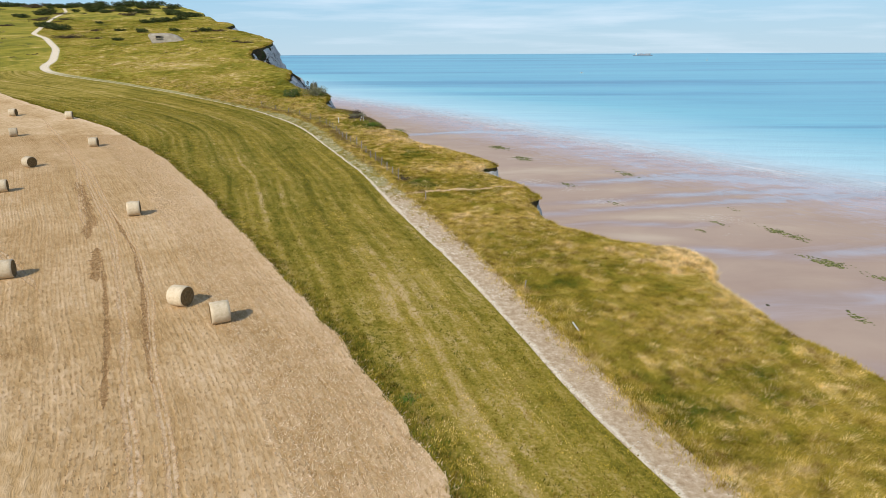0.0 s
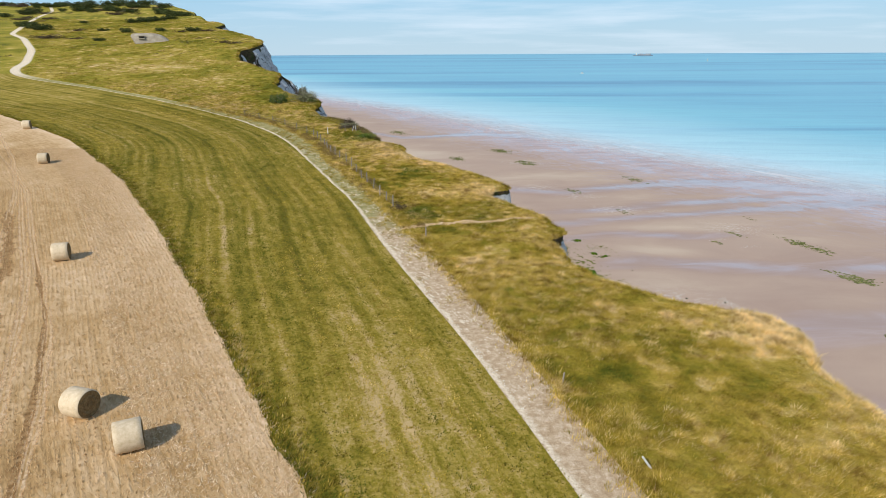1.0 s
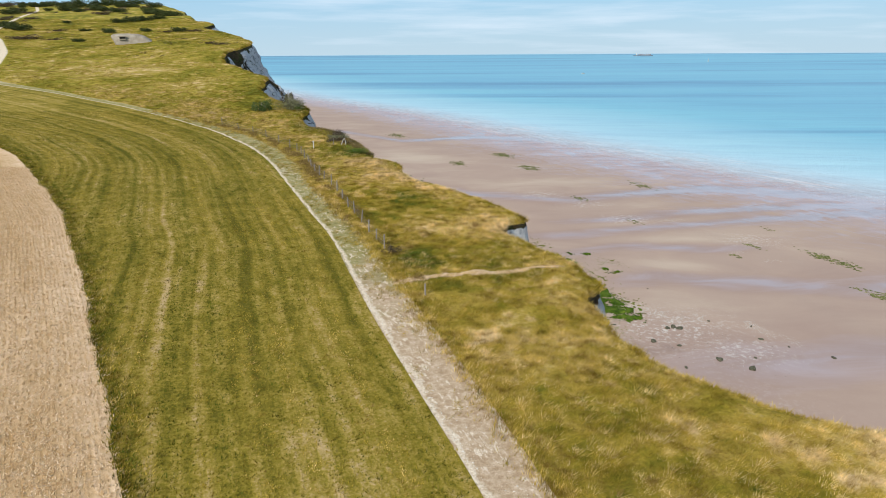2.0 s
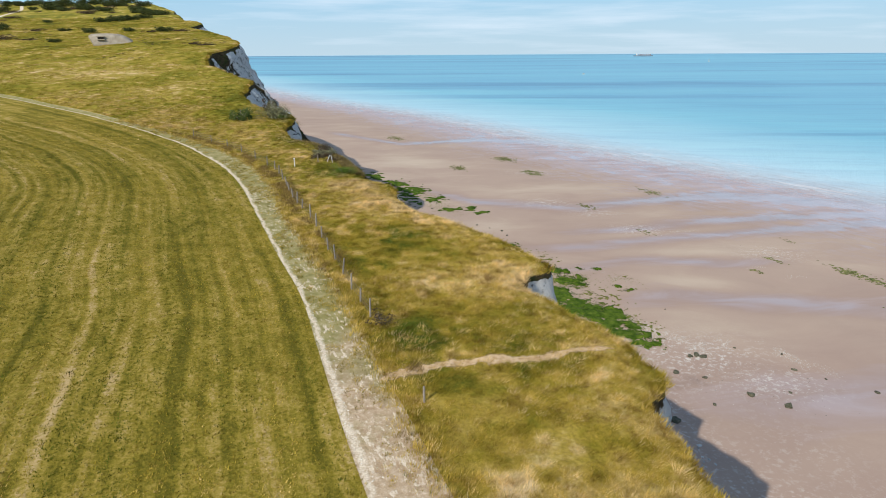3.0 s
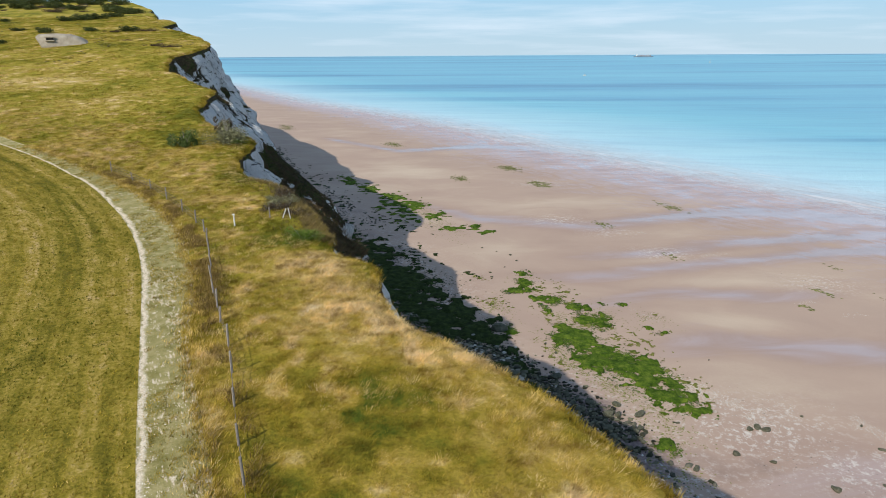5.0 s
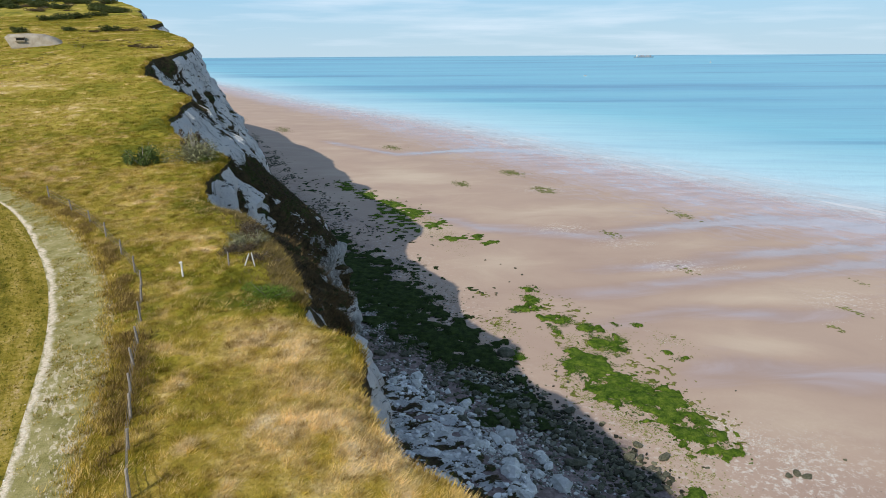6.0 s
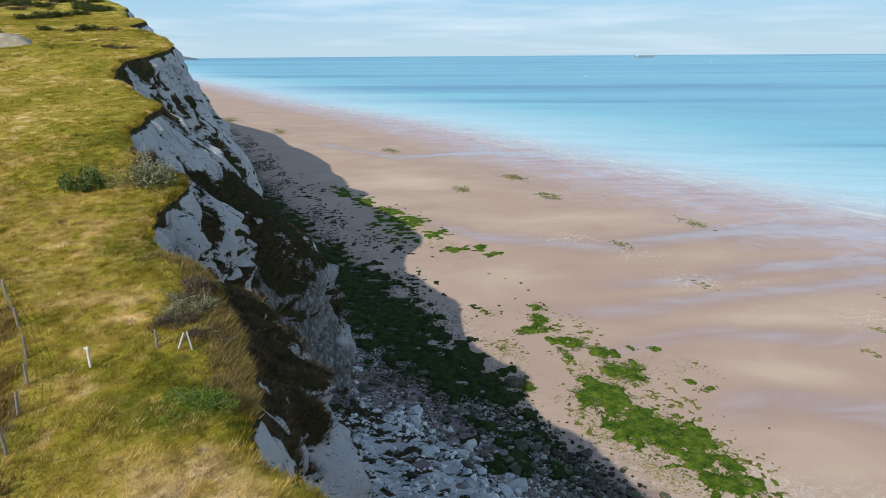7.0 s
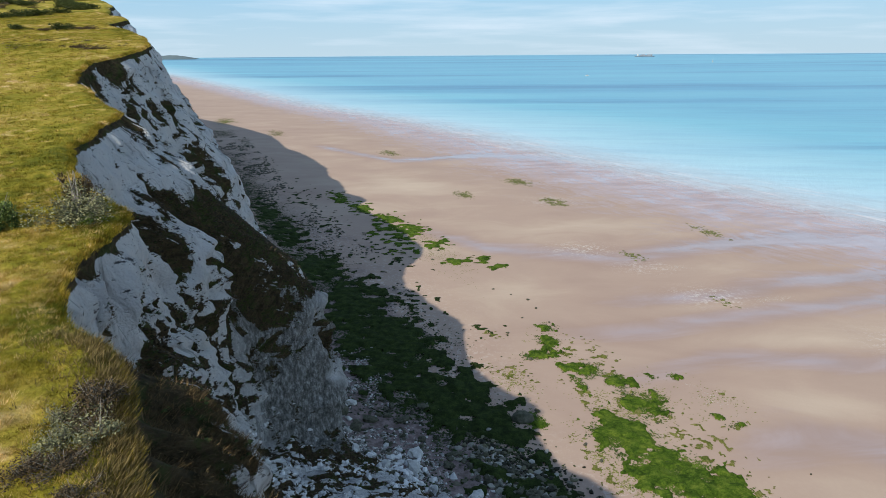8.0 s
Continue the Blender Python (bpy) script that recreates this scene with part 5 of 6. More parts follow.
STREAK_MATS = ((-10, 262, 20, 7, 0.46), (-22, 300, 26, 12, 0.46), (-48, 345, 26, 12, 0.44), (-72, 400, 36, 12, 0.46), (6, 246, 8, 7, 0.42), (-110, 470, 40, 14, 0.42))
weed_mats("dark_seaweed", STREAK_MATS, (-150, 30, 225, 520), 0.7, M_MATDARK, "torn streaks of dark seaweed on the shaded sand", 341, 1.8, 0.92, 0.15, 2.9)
wx_, wy_ = in_spots(20000, GREEN_MATS, 131, 0.41, 3.2)
stuff(rosettes("green_seaweed", wx_, wy_, beach_z(wx_, wy_) + 0.02 + 0.5 * np.maximum(vnoise(wx_ / 1.7, wy_ / 1.7, 171) - 0.4, 0), np.random.default_rng(1).uniform(0.06, 0.22, len(wx_)), M_WEED, 5, 0.4, 132),
      "bright green seaweed on beach rocks", "seaweed")
# thin yellow-green film round the thicker weed
THIN_WEED = ((12, 219, 7, 4, 0.8), (24, 192, 12, 2.6, 1), (31, 180, 12, 3.4, 1), (37, 167, 9, 4, 1), (30, 207, 12, 5, 0.7), (22, 236, 8, 4, 0.6), (38, 212, 10, 6, 0.4), (34, 152, 8, 4, 0.6), (50, 212, 8, 4, 0.25), (-5, 310, 30, 6, 0.5))
wx_, wy_ = in_spots(5000, THIN_WEED, 137, 0.5, 2.4)
stuff(rosettes("thin_seaweed", wx_, wy_, beach_z(wx_, wy_) + 0.01, np.random.default_rng(8).uniform(0.06, 0.22, len(wx_)), leafy("thin_seaweed", (0.10, 0.12, 0.02), (0.32, 0.30, 0.09)), 5, 0.15, 138),
      "thin yellow-green seaweed film on the sand", "seaweed")
FAR_WEED = ((8, 397, 8, 4, 1), (38, 427, 10, 6, 1), (48, 381, 9, 5, 1), (-214, 740, 30, 9, 1), (-36, 528, 12, 6, 0.8), (103, 229, 4, 1.5, 0.7), (118, 250, 4, 1.5, 0.3),
            (96, 330, 10, 3, 0.6), (60, 300, 7, 3, 0.6), (72, 262, 6, 2, 0.6), (120, 215, 9, 3, 0.8), (-140, 640, 20, 6, 0.6), (117, 181, 6, 3, 1.0), (124, 168, 5, 2, 1.0), (113, 186, 6, 1.5, 0.8), (100, 139, 4, 1.5, 1.2), (92, 219, 3, 1.2, 0.8))
wx_, wy_ = in_spots(5800, FAR_WEED, 133, 0.5, 3.5)
stuff(rosettes("olive_seaweed", wx_, wy_, beach_z(wx_, wy_) + 0.02, np.random.default_rng(2).uniform(0.15, 0.6, len(wx_)), leafy("olive_seaweed", (0.09, 0.11, 0.025), (0.29, 0.28, 0.10)), 5, 0.2, 134),
      "scattered olive seaweed on the wet sand", "seaweed")
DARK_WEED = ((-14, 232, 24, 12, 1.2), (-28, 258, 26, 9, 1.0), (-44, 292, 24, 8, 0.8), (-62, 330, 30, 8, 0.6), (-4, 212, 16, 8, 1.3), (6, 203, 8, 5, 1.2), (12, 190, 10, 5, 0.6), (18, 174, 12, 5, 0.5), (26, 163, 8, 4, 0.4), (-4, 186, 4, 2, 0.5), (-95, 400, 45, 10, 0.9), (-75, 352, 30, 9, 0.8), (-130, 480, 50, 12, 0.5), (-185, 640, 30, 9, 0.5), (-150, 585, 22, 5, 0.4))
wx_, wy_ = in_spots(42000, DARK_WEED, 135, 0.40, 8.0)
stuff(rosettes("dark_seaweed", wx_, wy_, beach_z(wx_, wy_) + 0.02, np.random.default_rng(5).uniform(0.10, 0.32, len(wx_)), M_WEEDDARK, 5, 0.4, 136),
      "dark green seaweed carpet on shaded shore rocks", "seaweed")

PR = np.random.default_rng(140)
py_ = PR.uniform(120, 235, 13000)
px_ = foot_x(py_) - 2 + PR.gamma(1.6, 4.5, 13000)
keep = (vnoise(px_ / 3.5, py_ / 3.5, 139) + 0.25 * vnoise(px_, py_, 138) > 0.48) & (px_ < foot_x(py_) + 22)
px_, py_ = px_[keep], py_[keep]
stuff(pebbles("cliff_foot_stones", px_, py_, beach_z(px_, py_), PR.uniform(0.10, 0.55, len(px_)) ** 1.2, M_PEBBLE, 141), "pale chalk stones at the cliff's foot", "stones")
qx, qy = in_spots(1500, ((52, 164, 16, 10, 1.0), (64, 152, 12, 8, 0.7), (71, 265, 9, 4, 0.6), (44, 309, 10, 4, 0.6), (60, 290, 9, 4, 0.4), (105, 236, 9, 4, 0.5), (36, 178, 14, 8, 0.6)), 142, 0.45, 6)
stuff(pebbles("beach_pebbles", qx, qy, beach_z(qx, qy), PR.uniform(0.04, 0.13, len(qx)), M_PEBBLE, 143), "scattered pale pebbles on the sand", "stones")
wx2, wy2 = in_spots(5200, ((47, 177, 6, 3, 1.2), (53, 169, 7, 4, 1.3), (62, 168, 6, 3, 0.7), (72, 164, 6, 2.2, 1.0), (77, 156, 4, 2, 0.5), (101, 213, 2, 4, 0.7), (94, 222, 1.5, 3, 0.4), (86, 263, 2, 6, 0.5), (70, 289, 2, 4, 0.5), (66, 268, 2, 3, 0.4), (48, 389, 5, 5, 0.4), (49, 213, 5, 3, 0.3)), 147, 0.50, 2.6)
stuff(pebbles("white_shingle", wx2, wy2, beach_z(wx2, wy2), PR.uniform(0.035, 0.11, len(wx2)), leafy("white_shingle", (0.34, 0.32, 0.28), (0.70, 0.68, 0.62)), 148), "streaks of white chalk shingle on the sand", "stones")
ty = PR.uniform(15, 125, 5200)
tf = np.where(PR.uniform(0, 1, 5200) < 0.5, PR.normal(0.10, 0.05, 5200), PR.uniform(0.1, 1.0, 5200))
tx = path_left(ty) + (path_right(ty) - path_left(ty)) * tf
keep = vnoise(tx / 1.2, ty / 2.5, 9) > 0.35 + 0.25 * smooth(65, 80, ty)
stuff(pebbles("track_stones", tx[keep], ty[keep], land_z(tx[keep], ty[keep]) - 0.01, PR.uniform(0.02, 0.07, keep.sum()), M_PATHSTONE, 144), "white chalk stones trodden into the track", "stones")


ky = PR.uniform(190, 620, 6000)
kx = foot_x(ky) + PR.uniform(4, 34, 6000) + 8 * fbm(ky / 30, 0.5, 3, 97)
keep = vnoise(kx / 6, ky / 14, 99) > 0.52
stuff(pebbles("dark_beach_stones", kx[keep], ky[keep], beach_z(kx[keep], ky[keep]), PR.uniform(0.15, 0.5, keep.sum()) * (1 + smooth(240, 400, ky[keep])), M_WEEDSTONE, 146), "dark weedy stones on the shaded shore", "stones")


# ---- boulders ----
def boulder_mesh(seed, detail=2):
    r = random.Random(seed)
    bm = bmesh.new()
    bmesh.ops.create_icosphere(bm, subdivisions=detail, radius=1)
    off = Vector((r.uniform(0, 50), r.uniform(0, 50), r.uniform(0, 50)))
    sc = Vector((r.uniform(0.85, 1.25), r.uniform(0.7, 1.0), r.uniform(0.5, 0.8)))
    for v in bm.verts:
        k = 0.72 + 0.55 * noise.noise(v.co * 0.9 + off) + 0.22 * noise.noise(v.co * 2.3 + off)
        c = v.co * k
        lim = 0.62 + 0.12 * r.random()
        c = Vector((max(-lim, min(lim, c.x)), max(-lim, min(lim, c.y)), max(-0.5, min(lim * 0.9, c.z))))
        v.co = Vector((c.x * sc.x, c.y * sc.y, c.z * sc.z)) * 1.5
    me = bpy.data.meshes.new("boulder")
    bm.to_mesh(me)
    bm.free()
    return me


CHALK_MESHES = [boulder_mesh(k) for k in range(7)]
WEED_MESHES = [boulder_mesh(20 + k) for k in range(7)]
for me in CHALK_MESHES:
    me.materials.append(M_CHALKROCK)
for me in WEED_MESHES:
    me.materials.append(M_WEEDROCK)
BR = random.Random(5)


def boulder(x, y, size, chalk, label):
    ob = new("boulder", BR.choice(CHALK_MESHES if chalk else WEED_MESHES))
    ob.matrix_world = pose(x, y, float(beach_z(x, y)) + size * 0.18, BR.uniform(-12, 12), BR.uniform(-12, 12), BR.uniform(0, 360)) @ Matrix.Diagonal((size, size, size * BR.uniform(0.8, 1.15), 1))
    return tagged(ob, label, "boulder", "boulders below the cliff")


for k in range(46):
    y = BR.gauss(170, 9)
    boulder(float(foot_x(y)) + BR.uniform(-3, 9), y, BR.uniform(0.45, 1.5), True, "pale angular chalk boulder at the cliff's foot")
for k in range(130):
    y = BR.uniform(138, 212)
    d = BR.uniform(-1, 24)
    x = float(foot_x(y)) + d
    chalk = BR.random() < 0.85 - 0.055 * d
    boulder(x, y, BR.uniform(0.35, 1.1) ** 1.2 * (1.0 if d < 16 else 0.8), chalk,
            "pale angular chalk boulder at the cliff's foot" if chalk else "dark weed-covered boulder on the shaded shore")
boulder(-7.0, 194, 1.5, True, "large squared chalk boulder among smaller stones")
boulder(-21, 205, 1.5, False, "large mossy boulder by the cliff's foot")
boulder(12, 205, 1.9, False, "large green mossy boulder on the dark shore")
boulder(9, 177, 1.3, False, "dark rounded boulder among pale stones")
boulder(8, 160, 1.6, True, "large pale chalk block fallen from the cliff")
for k in range(72):
    u = BR.random()
    boulder(6 + 25 * u + BR.gauss(0, 3), 194 - 36 * u + BR.gauss(0, 3), BR.uniform(0.3, 0.95), False, "dark weed-covered boulder on the shaded shore")
for k in range(38):
    y = BR.uniform(140, 330)
    x = float(foot_x(y)) + BR.uniform(24, 70)
    boulder(x, y, BR.uniform(0.15, 0.5), False, "small dark weedy rock on the open sand")
for x, y in ((53.0, 163.5), (54.3, 162.8), (51.5, 163.0), (70.5, 157), (62, 143), (57, 147), (38, 152), (46, 156)):
    boulder(x, y, BR.uniform(0.45, 0.7), False, "small dark weedy rock on the open sand")


fy_ = PR.uniform(140, 215, 700)
fx_ = foot_x(fy_) + PR.uniform(-1, 26, 700)
stuff(pebbles("weedy_stones", fx_, fy_, beach_z(fx_, fy_), PR.uniform(0.3, 0.85, 700), M_WEEDSTONE, 151), "dark weed-covered stones between the boulders", "stones")


def rock_field(name, x, y, size, material, seed, label, z=None):
    """One mesh of many worn angular rocks lying on the shore."""
    r = np.random.default_rng(seed)
    shapes = []
    for k in range(6):
        me = boulder_mesh(60 + k + seed, 1)
        co = np.empty(len(me.vertices) * 3, np.float32)
        me.vertices.foreach_get("co", co)
        fa = np.empty(len(me.polygons) * 3, np.int32)
        me.polygons.foreach_get("vertices", fa)
        shapes.append((co.reshape(-1, 3), fa.reshape(-1, 3)))
        bpy.data.meshes.remove(me)
    vs, fs, off = [], [], 0
    z = beach_z(x, y) if z is None else z
    for i in range(len(x)):
        co, fa = shapes[int(r.integers(0, 6))]
        a = r.uniform(0, 6.28)
        m = np.array(((math.cos(a), -math.sin(a), 0), (math.sin(a), math.cos(a), 0), (0, 0, 1)))
        vs.append((co * r.uniform(0.8, 1.2, 3)) @ m.T * size[i] + np.array((x[i], y[i], z[i] + size[i] * 0.12)))
        fs.append(fa + off)
        off += len(co)
    return stuff(mesh_object(name, np.concatenate(vs), np.concatenate(fs), material, shade=False), label, "rocks")


RK = np.random.default_rng(161)
u = RK.uniform(0, 1, 950)
rock_x, rock_y = 4 + 27 * u + RK.normal(0, 2.6, 950), 199 - 41 * u + RK.normal(0, 3.2, 950)
rock_field("weedy_rocks", rock_x, rock_y, RK.uniform(0.16, 0.62, 950) ** 1.15, leafy("weedy_rock", (0.014, 0.015, 0.009), (0.20, 0.19, 0.12), (0.05, 0.05, 0.028)), 3, "dark weedy rocks crowded along the shore")
u = RK.uniform(0, 1, 420)
rock_x, rock_y = 2 + 20 * u + RK.normal(0, 2.4, 420), 196 - 30 * u + RK.normal(0, 3.0, 420)
rock_field("pale_rocks", rock_x, rock_y, RK.uniform(0.18, 0.75, 420) ** 1.2, leafy("pale_rock", (0.10, 0.098, 0.066), (0.46, 0.45, 0.39)), 23, "pale grey-green rocks among the weedy ones")
rock_field("chalk_rocks", RK.normal(-10, 3.2, 150), RK.normal(186.5, 3.4, 150), RK.uniform(0.25, 0.85, 150) ** 1.3, M_SCREE, 83, "cluster of white chalk boulders at the cliff's foot")
ap = on_cliff(60000, lambda g: g < 9, 3.0)
ap = ap[(ap[:, 2] < 13) & (ap[:, 1] > 148) & (ap[:, 1] < 186) & (vnoise(ap[:, 0] / 4, ap[:, 1] / 4, 163) > 0.45)][:1500]
rock_field("chalk_rocks", ap[:, 0], ap[:, 1], RK.uniform(0.12, 0.72, len(ap)) ** 1.7, M_SCREE, 43, "white fallen chalk lumps on the scree below the cliff", ap[:, 2])


# ---- bales ----
def bale_parts(root, seed):
    r = random.Random(seed)
    bm = bmesh.new()
    R, H, n = 0.74, 0.61, 40
    rings = []
    for k, (px, rr) in enumerate(((-H, 0.93), (-H * 0.96, 0.985), (-H * 0.6, 1.0), (-H * 0.2, 1.012), (H * 0.2, 1.008), (H * 0.6, 1.0), (H * 0.96, 0.985), (H, 0.93))):
        ring = []
        for i in range(n):
            a = 2 * math.pi * i / n
            q = R * rr * (1 + 0.018 * noise.noise(Vector((math.cos(a) * 2, math.sin(a) * 2, px * 3 + seed))))
            zz = q * math.sin(a)
            ring.append(bm.verts.new((px, q * math.cos(a), R + (zz if zz > -R * 0.93 else -R * 0.93))))
        rings.append(ring)
    for a, b in zip(rings, rings[1:]):
        for i in range(n):
            bm.faces.new((a[i], a[(i + 1) % n], b[(i + 1) % n], b[i])).smooth = True
    part("net_wrap", bm, M_NET, root, "pale net wrap round the straw")
    for sign in (-1, 1):
        bm = bmesh.new()
        mid = bm.verts.new((sign * (H - 0.03), 0, R))
        prev = None
        for k in range(1, 7):
            q = R * 0.932 * k / 6
            ring = []
            for i in range(n):
                a = 2 * math.pi * i / n
                zz = max(q * math.sin(a), -R * 0.93)
                dx = 0.03 * math.sin(k * 2.4 + a) * (k < 6) + 0.02 * r.uniform(-1, 1) * (k < 6)
                ring.append(bm.verts.new((sign * (H - (0.0 if k == 6 else 0.02) + dx), q * math.cos(a), R + zz)))
            for i in range(n):
                j = (i + 1) % n
                if prev is None:
                    bm.faces.new((mid, ring[i], ring[j]))
                else:
                    bm.faces.new((prev[i], ring[i], ring[j], prev[j]))
            prev = ring
        bmesh.ops.recalc_face_normals(bm, faces=bm.faces)
        part("straw_end", bm, M_STRAW, root, "coiled golden straw face")


BALES = ((-15.0, 39.1, 26, "round straw bale lying on stubble beside another"), (-18.7, 41.8, -18, "round straw bale with its coiled end in shade"),
         (-32.0, 63.6, 20, "round straw bale standing alone on the stubble"), (-55.2, 100.3, 15, "round straw bale far out on the stubble"),
         (-73.0, 125.6, 18, "round straw bale far out on the stubble"), (-56.7, 86.2, -25, "round straw bale far out on the stubble"),
         (-73.6, 109.3, 30, "round straw bale far out on the stubble"), (-86.6, 129.7, 10, "round straw bale far out on the stubble"),
         (-34.6, 47.1, 20, "round straw bale lying alone on the stubble"), (-52.2, 73.5, 24, "round straw bale far out on the stubble"))
first = None
for k, (x, y, turn, label) in enumerate(BALES):
    z = float(land_z(x, y)) - 0.02
    if first is None:
        first = thing("straw_bale", x, y, z, label, "straw bale", "straw bales on the field", turn)
        bale_parts(first, 3)
    else:
        tagged(copy_thing(first, pose(x, y, z, 0, 0, turn)), label)


# ---- fence and posts ----
def post_bm(h, w, lean=0.0, cap=True):
    bm = bmesh.new()
    n = 8
    rings = []
    for zz, q in ((-0.3, 1.05), (0.0, 1.0), (h * 0.5, 0.97), (h - 0.03, 0.94), (h, 0.7)):
        rings.append([bm.verts.new((q * w / 2 * math.cos(6.283 * i / n) + lean * zz, q * w / 2 * math.sin(6.283 * i / n), zz)) for i in range(n)])
    for a, b in zip(rings, rings[1:]):
        for i in range(n):
            bm.faces.new((a[i], a[(i + 1) % n], b[(i + 1) % n], b[i]))
    bm.faces.new(rings[-1])
    return bm


def strand(points, radius):
    """A thin wire along points, three-sided."""
    bm = bmesh.new()
    rings = []
    for p in points:
        rings.append([bm.verts.new(p + Vector((0, radius * math.cos(a), radius * math.sin(a)))) for a in (0.5, 2.6, 4.7)])
    for a, b in zip(rings, rings[1:]):
        for i in range(3):
            bm.faces.new((a[i], a[(i + 1) % 3], b[(i + 1) % 3], b[i]))
    return bm


FENCE = ((-5.7, 78.8), (-6.6, 81.0), (-7.5, 83.2), (-8.5, 85.9), (-9.5, 88.6), (-10.5, 91.2), (-11.5, 93.9), (-12.5, 96.8), (-13.6, 99.7), (-15.0, 102.6), (-16.0, 105.0), (-16.9, 107.0),
         (-17.8, 109.3), (-18.6, 111.6), (-19.7, 114.4), (-20.7, 116.8), (-21.8, 119.3), (-23.4, 121.8), (-25.8, 125.0), (-28.6, 128.4), (-31.6, 131.8), (-35.0, 135.2), (-38.8, 138.4))
fx0, fy0 = FENCE[0]
fz0 = float(land_z(fx0, fy0))
fence = thing("fence", fx0, fy0, fz0, "old wire fence on weathered grey wooden posts", "fence")
FR = random.Random(9)
tops = []
post_meshes = []
for k in range(4):
    p0 = post_bm(1.05 + 0.08 * k, 0.13, 0.02 * (k - 1.5))
    me = bpy.data.meshes.new("post")
    p0.to_mesh(me)
    p0.free()
    me.materials.append(M_WOOD)
    post_meshes.append(me)
for k, (x, y) in enumerate(FENCE):
    z = float(land_z(x, y))
    ob = new("post", FR.choice(post_meshes))
    ob.parent = fence
    ob.matrix_basis = pose(x - fx0, y - fy0, z - fz0, FR.uniform(-4, 4), FR.uniform(-5, 5), FR.uniform(0, 360))
    tops.append(Vector((x - fx0, y - fy0, z - fz0)))
for h in (0.35, 0.62, 0.92):
    pts = []
    for a, b in zip(tops, tops[1:]):
        for i in range(4):
            u = i / 4
            pts.append(a.lerp(b, u) + Vector((0, 0, h - 0.10 * 4 * u * (1 - u) * 0.6)))
    pts.append(tops[-1] + Vector((0, 0, h)))
    part("wire", strand(pts, 0.02), M_WIRE, fence, "thin rusty fence wire")


def lone_post(x, y, h, w, material, label, lean=(0, 0), board=False):
    root = thing("post", x, y, float(land_z(x, y)), label, "post")
    p = part("shaft", post_bm(h, w), material, root)
    p.matrix_basis = pose(0, 0, 0, lean[0], lean[1], 0)
    if board:
        bm = bmesh.new()
        bmesh.ops.create_cube(bm, size=1)
        bmesh.ops.scale(bm, vec=(0.24, 0.05, 0.12), verts=bm.verts)
        bmesh.ops.bevel(bm, geom=bm.edges[:], offset=0.01, segments=1, affect="EDGES")
        bmesh.ops.translate(bm, vec=(0, -0.08, h - 0.06), verts=bm.verts)
        part("board", bm, M_WHITE, root, "small white board")
    return root


lone_post(-19.7, 120.9, 1.1, 0.14, M_WHITE, "pale post with a small white board in long grass", board=True)
lone_post(-17.0, 122.4, 1.0, 0.13, M_WOOD, "weathered grey post standing in long grass")
lone_post(-2.0, 69.2, 0.9, 0.13, M_WOOD, "weathered stump of a post beside the track")
lone_post(8.7, 37.5, 0.75, 0.11, M_WHITE, "short pale stake leaning in the grass", (0, -35))
lone_post(6.1, 44.8, 0.7, 0.10, M_WOOD, "short grey stake beside the track", (5, 6))
marker = thing("leaning_marker", -15.3, 122.1, float(land_z(-15.3, 122.1)), "pale leaning marker with two legs at the cliff edge", "marker")
for lean in (22, -9):
    leg = part("leg", post_bm(1.0, 0.09), M_WHITE, marker)
    leg.matrix_basis = pose(-0.5 if lean > 0 else 0.2, 0, 0, 0, lean, 0)

# ---- shrubs ----
def shrub_meshes(seed, leaves, leaf_size, ragged, stems, squash=0.75):
    """A unit shrub: a mesh of stems and a mesh of small leaves in uneven clumps."""
    r = np.random.default_rng(seed)
    nc = 16
    cen = r.normal(0, 0.42, (nc, 3))
    cen[:, 2] = np.abs(cen[:, 2]) * squash + 0.25
    rad = r.uniform(0.22, 0.42, nc)
    k = r.integers(0, nc, leaves)
    d = r.normal(0, 1, (leaves, 3))
    d /= np.linalg.norm(d, axis=1)[:, None]
    p = cen[k] + d * (rad[k] * r.uniform(0.55, 1.0 + ragged, leaves))[:, None]
    p[:, 2] = np.maximum(p[:, 2], 0.03)
    a, b = r.normal(0, 1, (leaves, 3)), r.normal(0, 1, (leaves, 3))
    a = a / np.linalg.norm(a, axis=1)[:, None] * leaf_size * r.uniform(0.6, 1.4, (leaves, 1))
    b = b / np.linalg.norm(b, axis=1)[:, None] * leaf_size * 0.7
    v = np.stack((p - a, p + b, p + a, p - b), 1).reshape(-1, 3)
    f = np.arange(len(v)).reshape(-1, 4)
    sv, sf = [], []
    for i in range(stems):
        t = cen[i % nc] * r.uniform(0.9, 1.5) + r.normal(0, 0.12, 3)
        t[2] = abs(t[2]) + 0.1
        base = np.array((r.normal(0, 0.06), r.normal(0, 0.06), -0.1))
        m = (base + t) / 2 + r.normal(0, 0.06, 3)
        o = len(sv)
        for q, w in ((base, 0.03), (m, 0.018), (t, 0.006)):
            for an in (0, 2.1, 4.2):
                sv.append(q + np.array((math.cos(an) * w, math.sin(an) * w, 0)))
        for ring in (0, 3):
            for c in range(3):
                sf.append((o + ring + c, o + ring + (c + 1) % 3, o + ring + 3 + (c + 1) % 3, o + ring + 3 + c))
    return v, f, np.array(sv), np.array(sf)


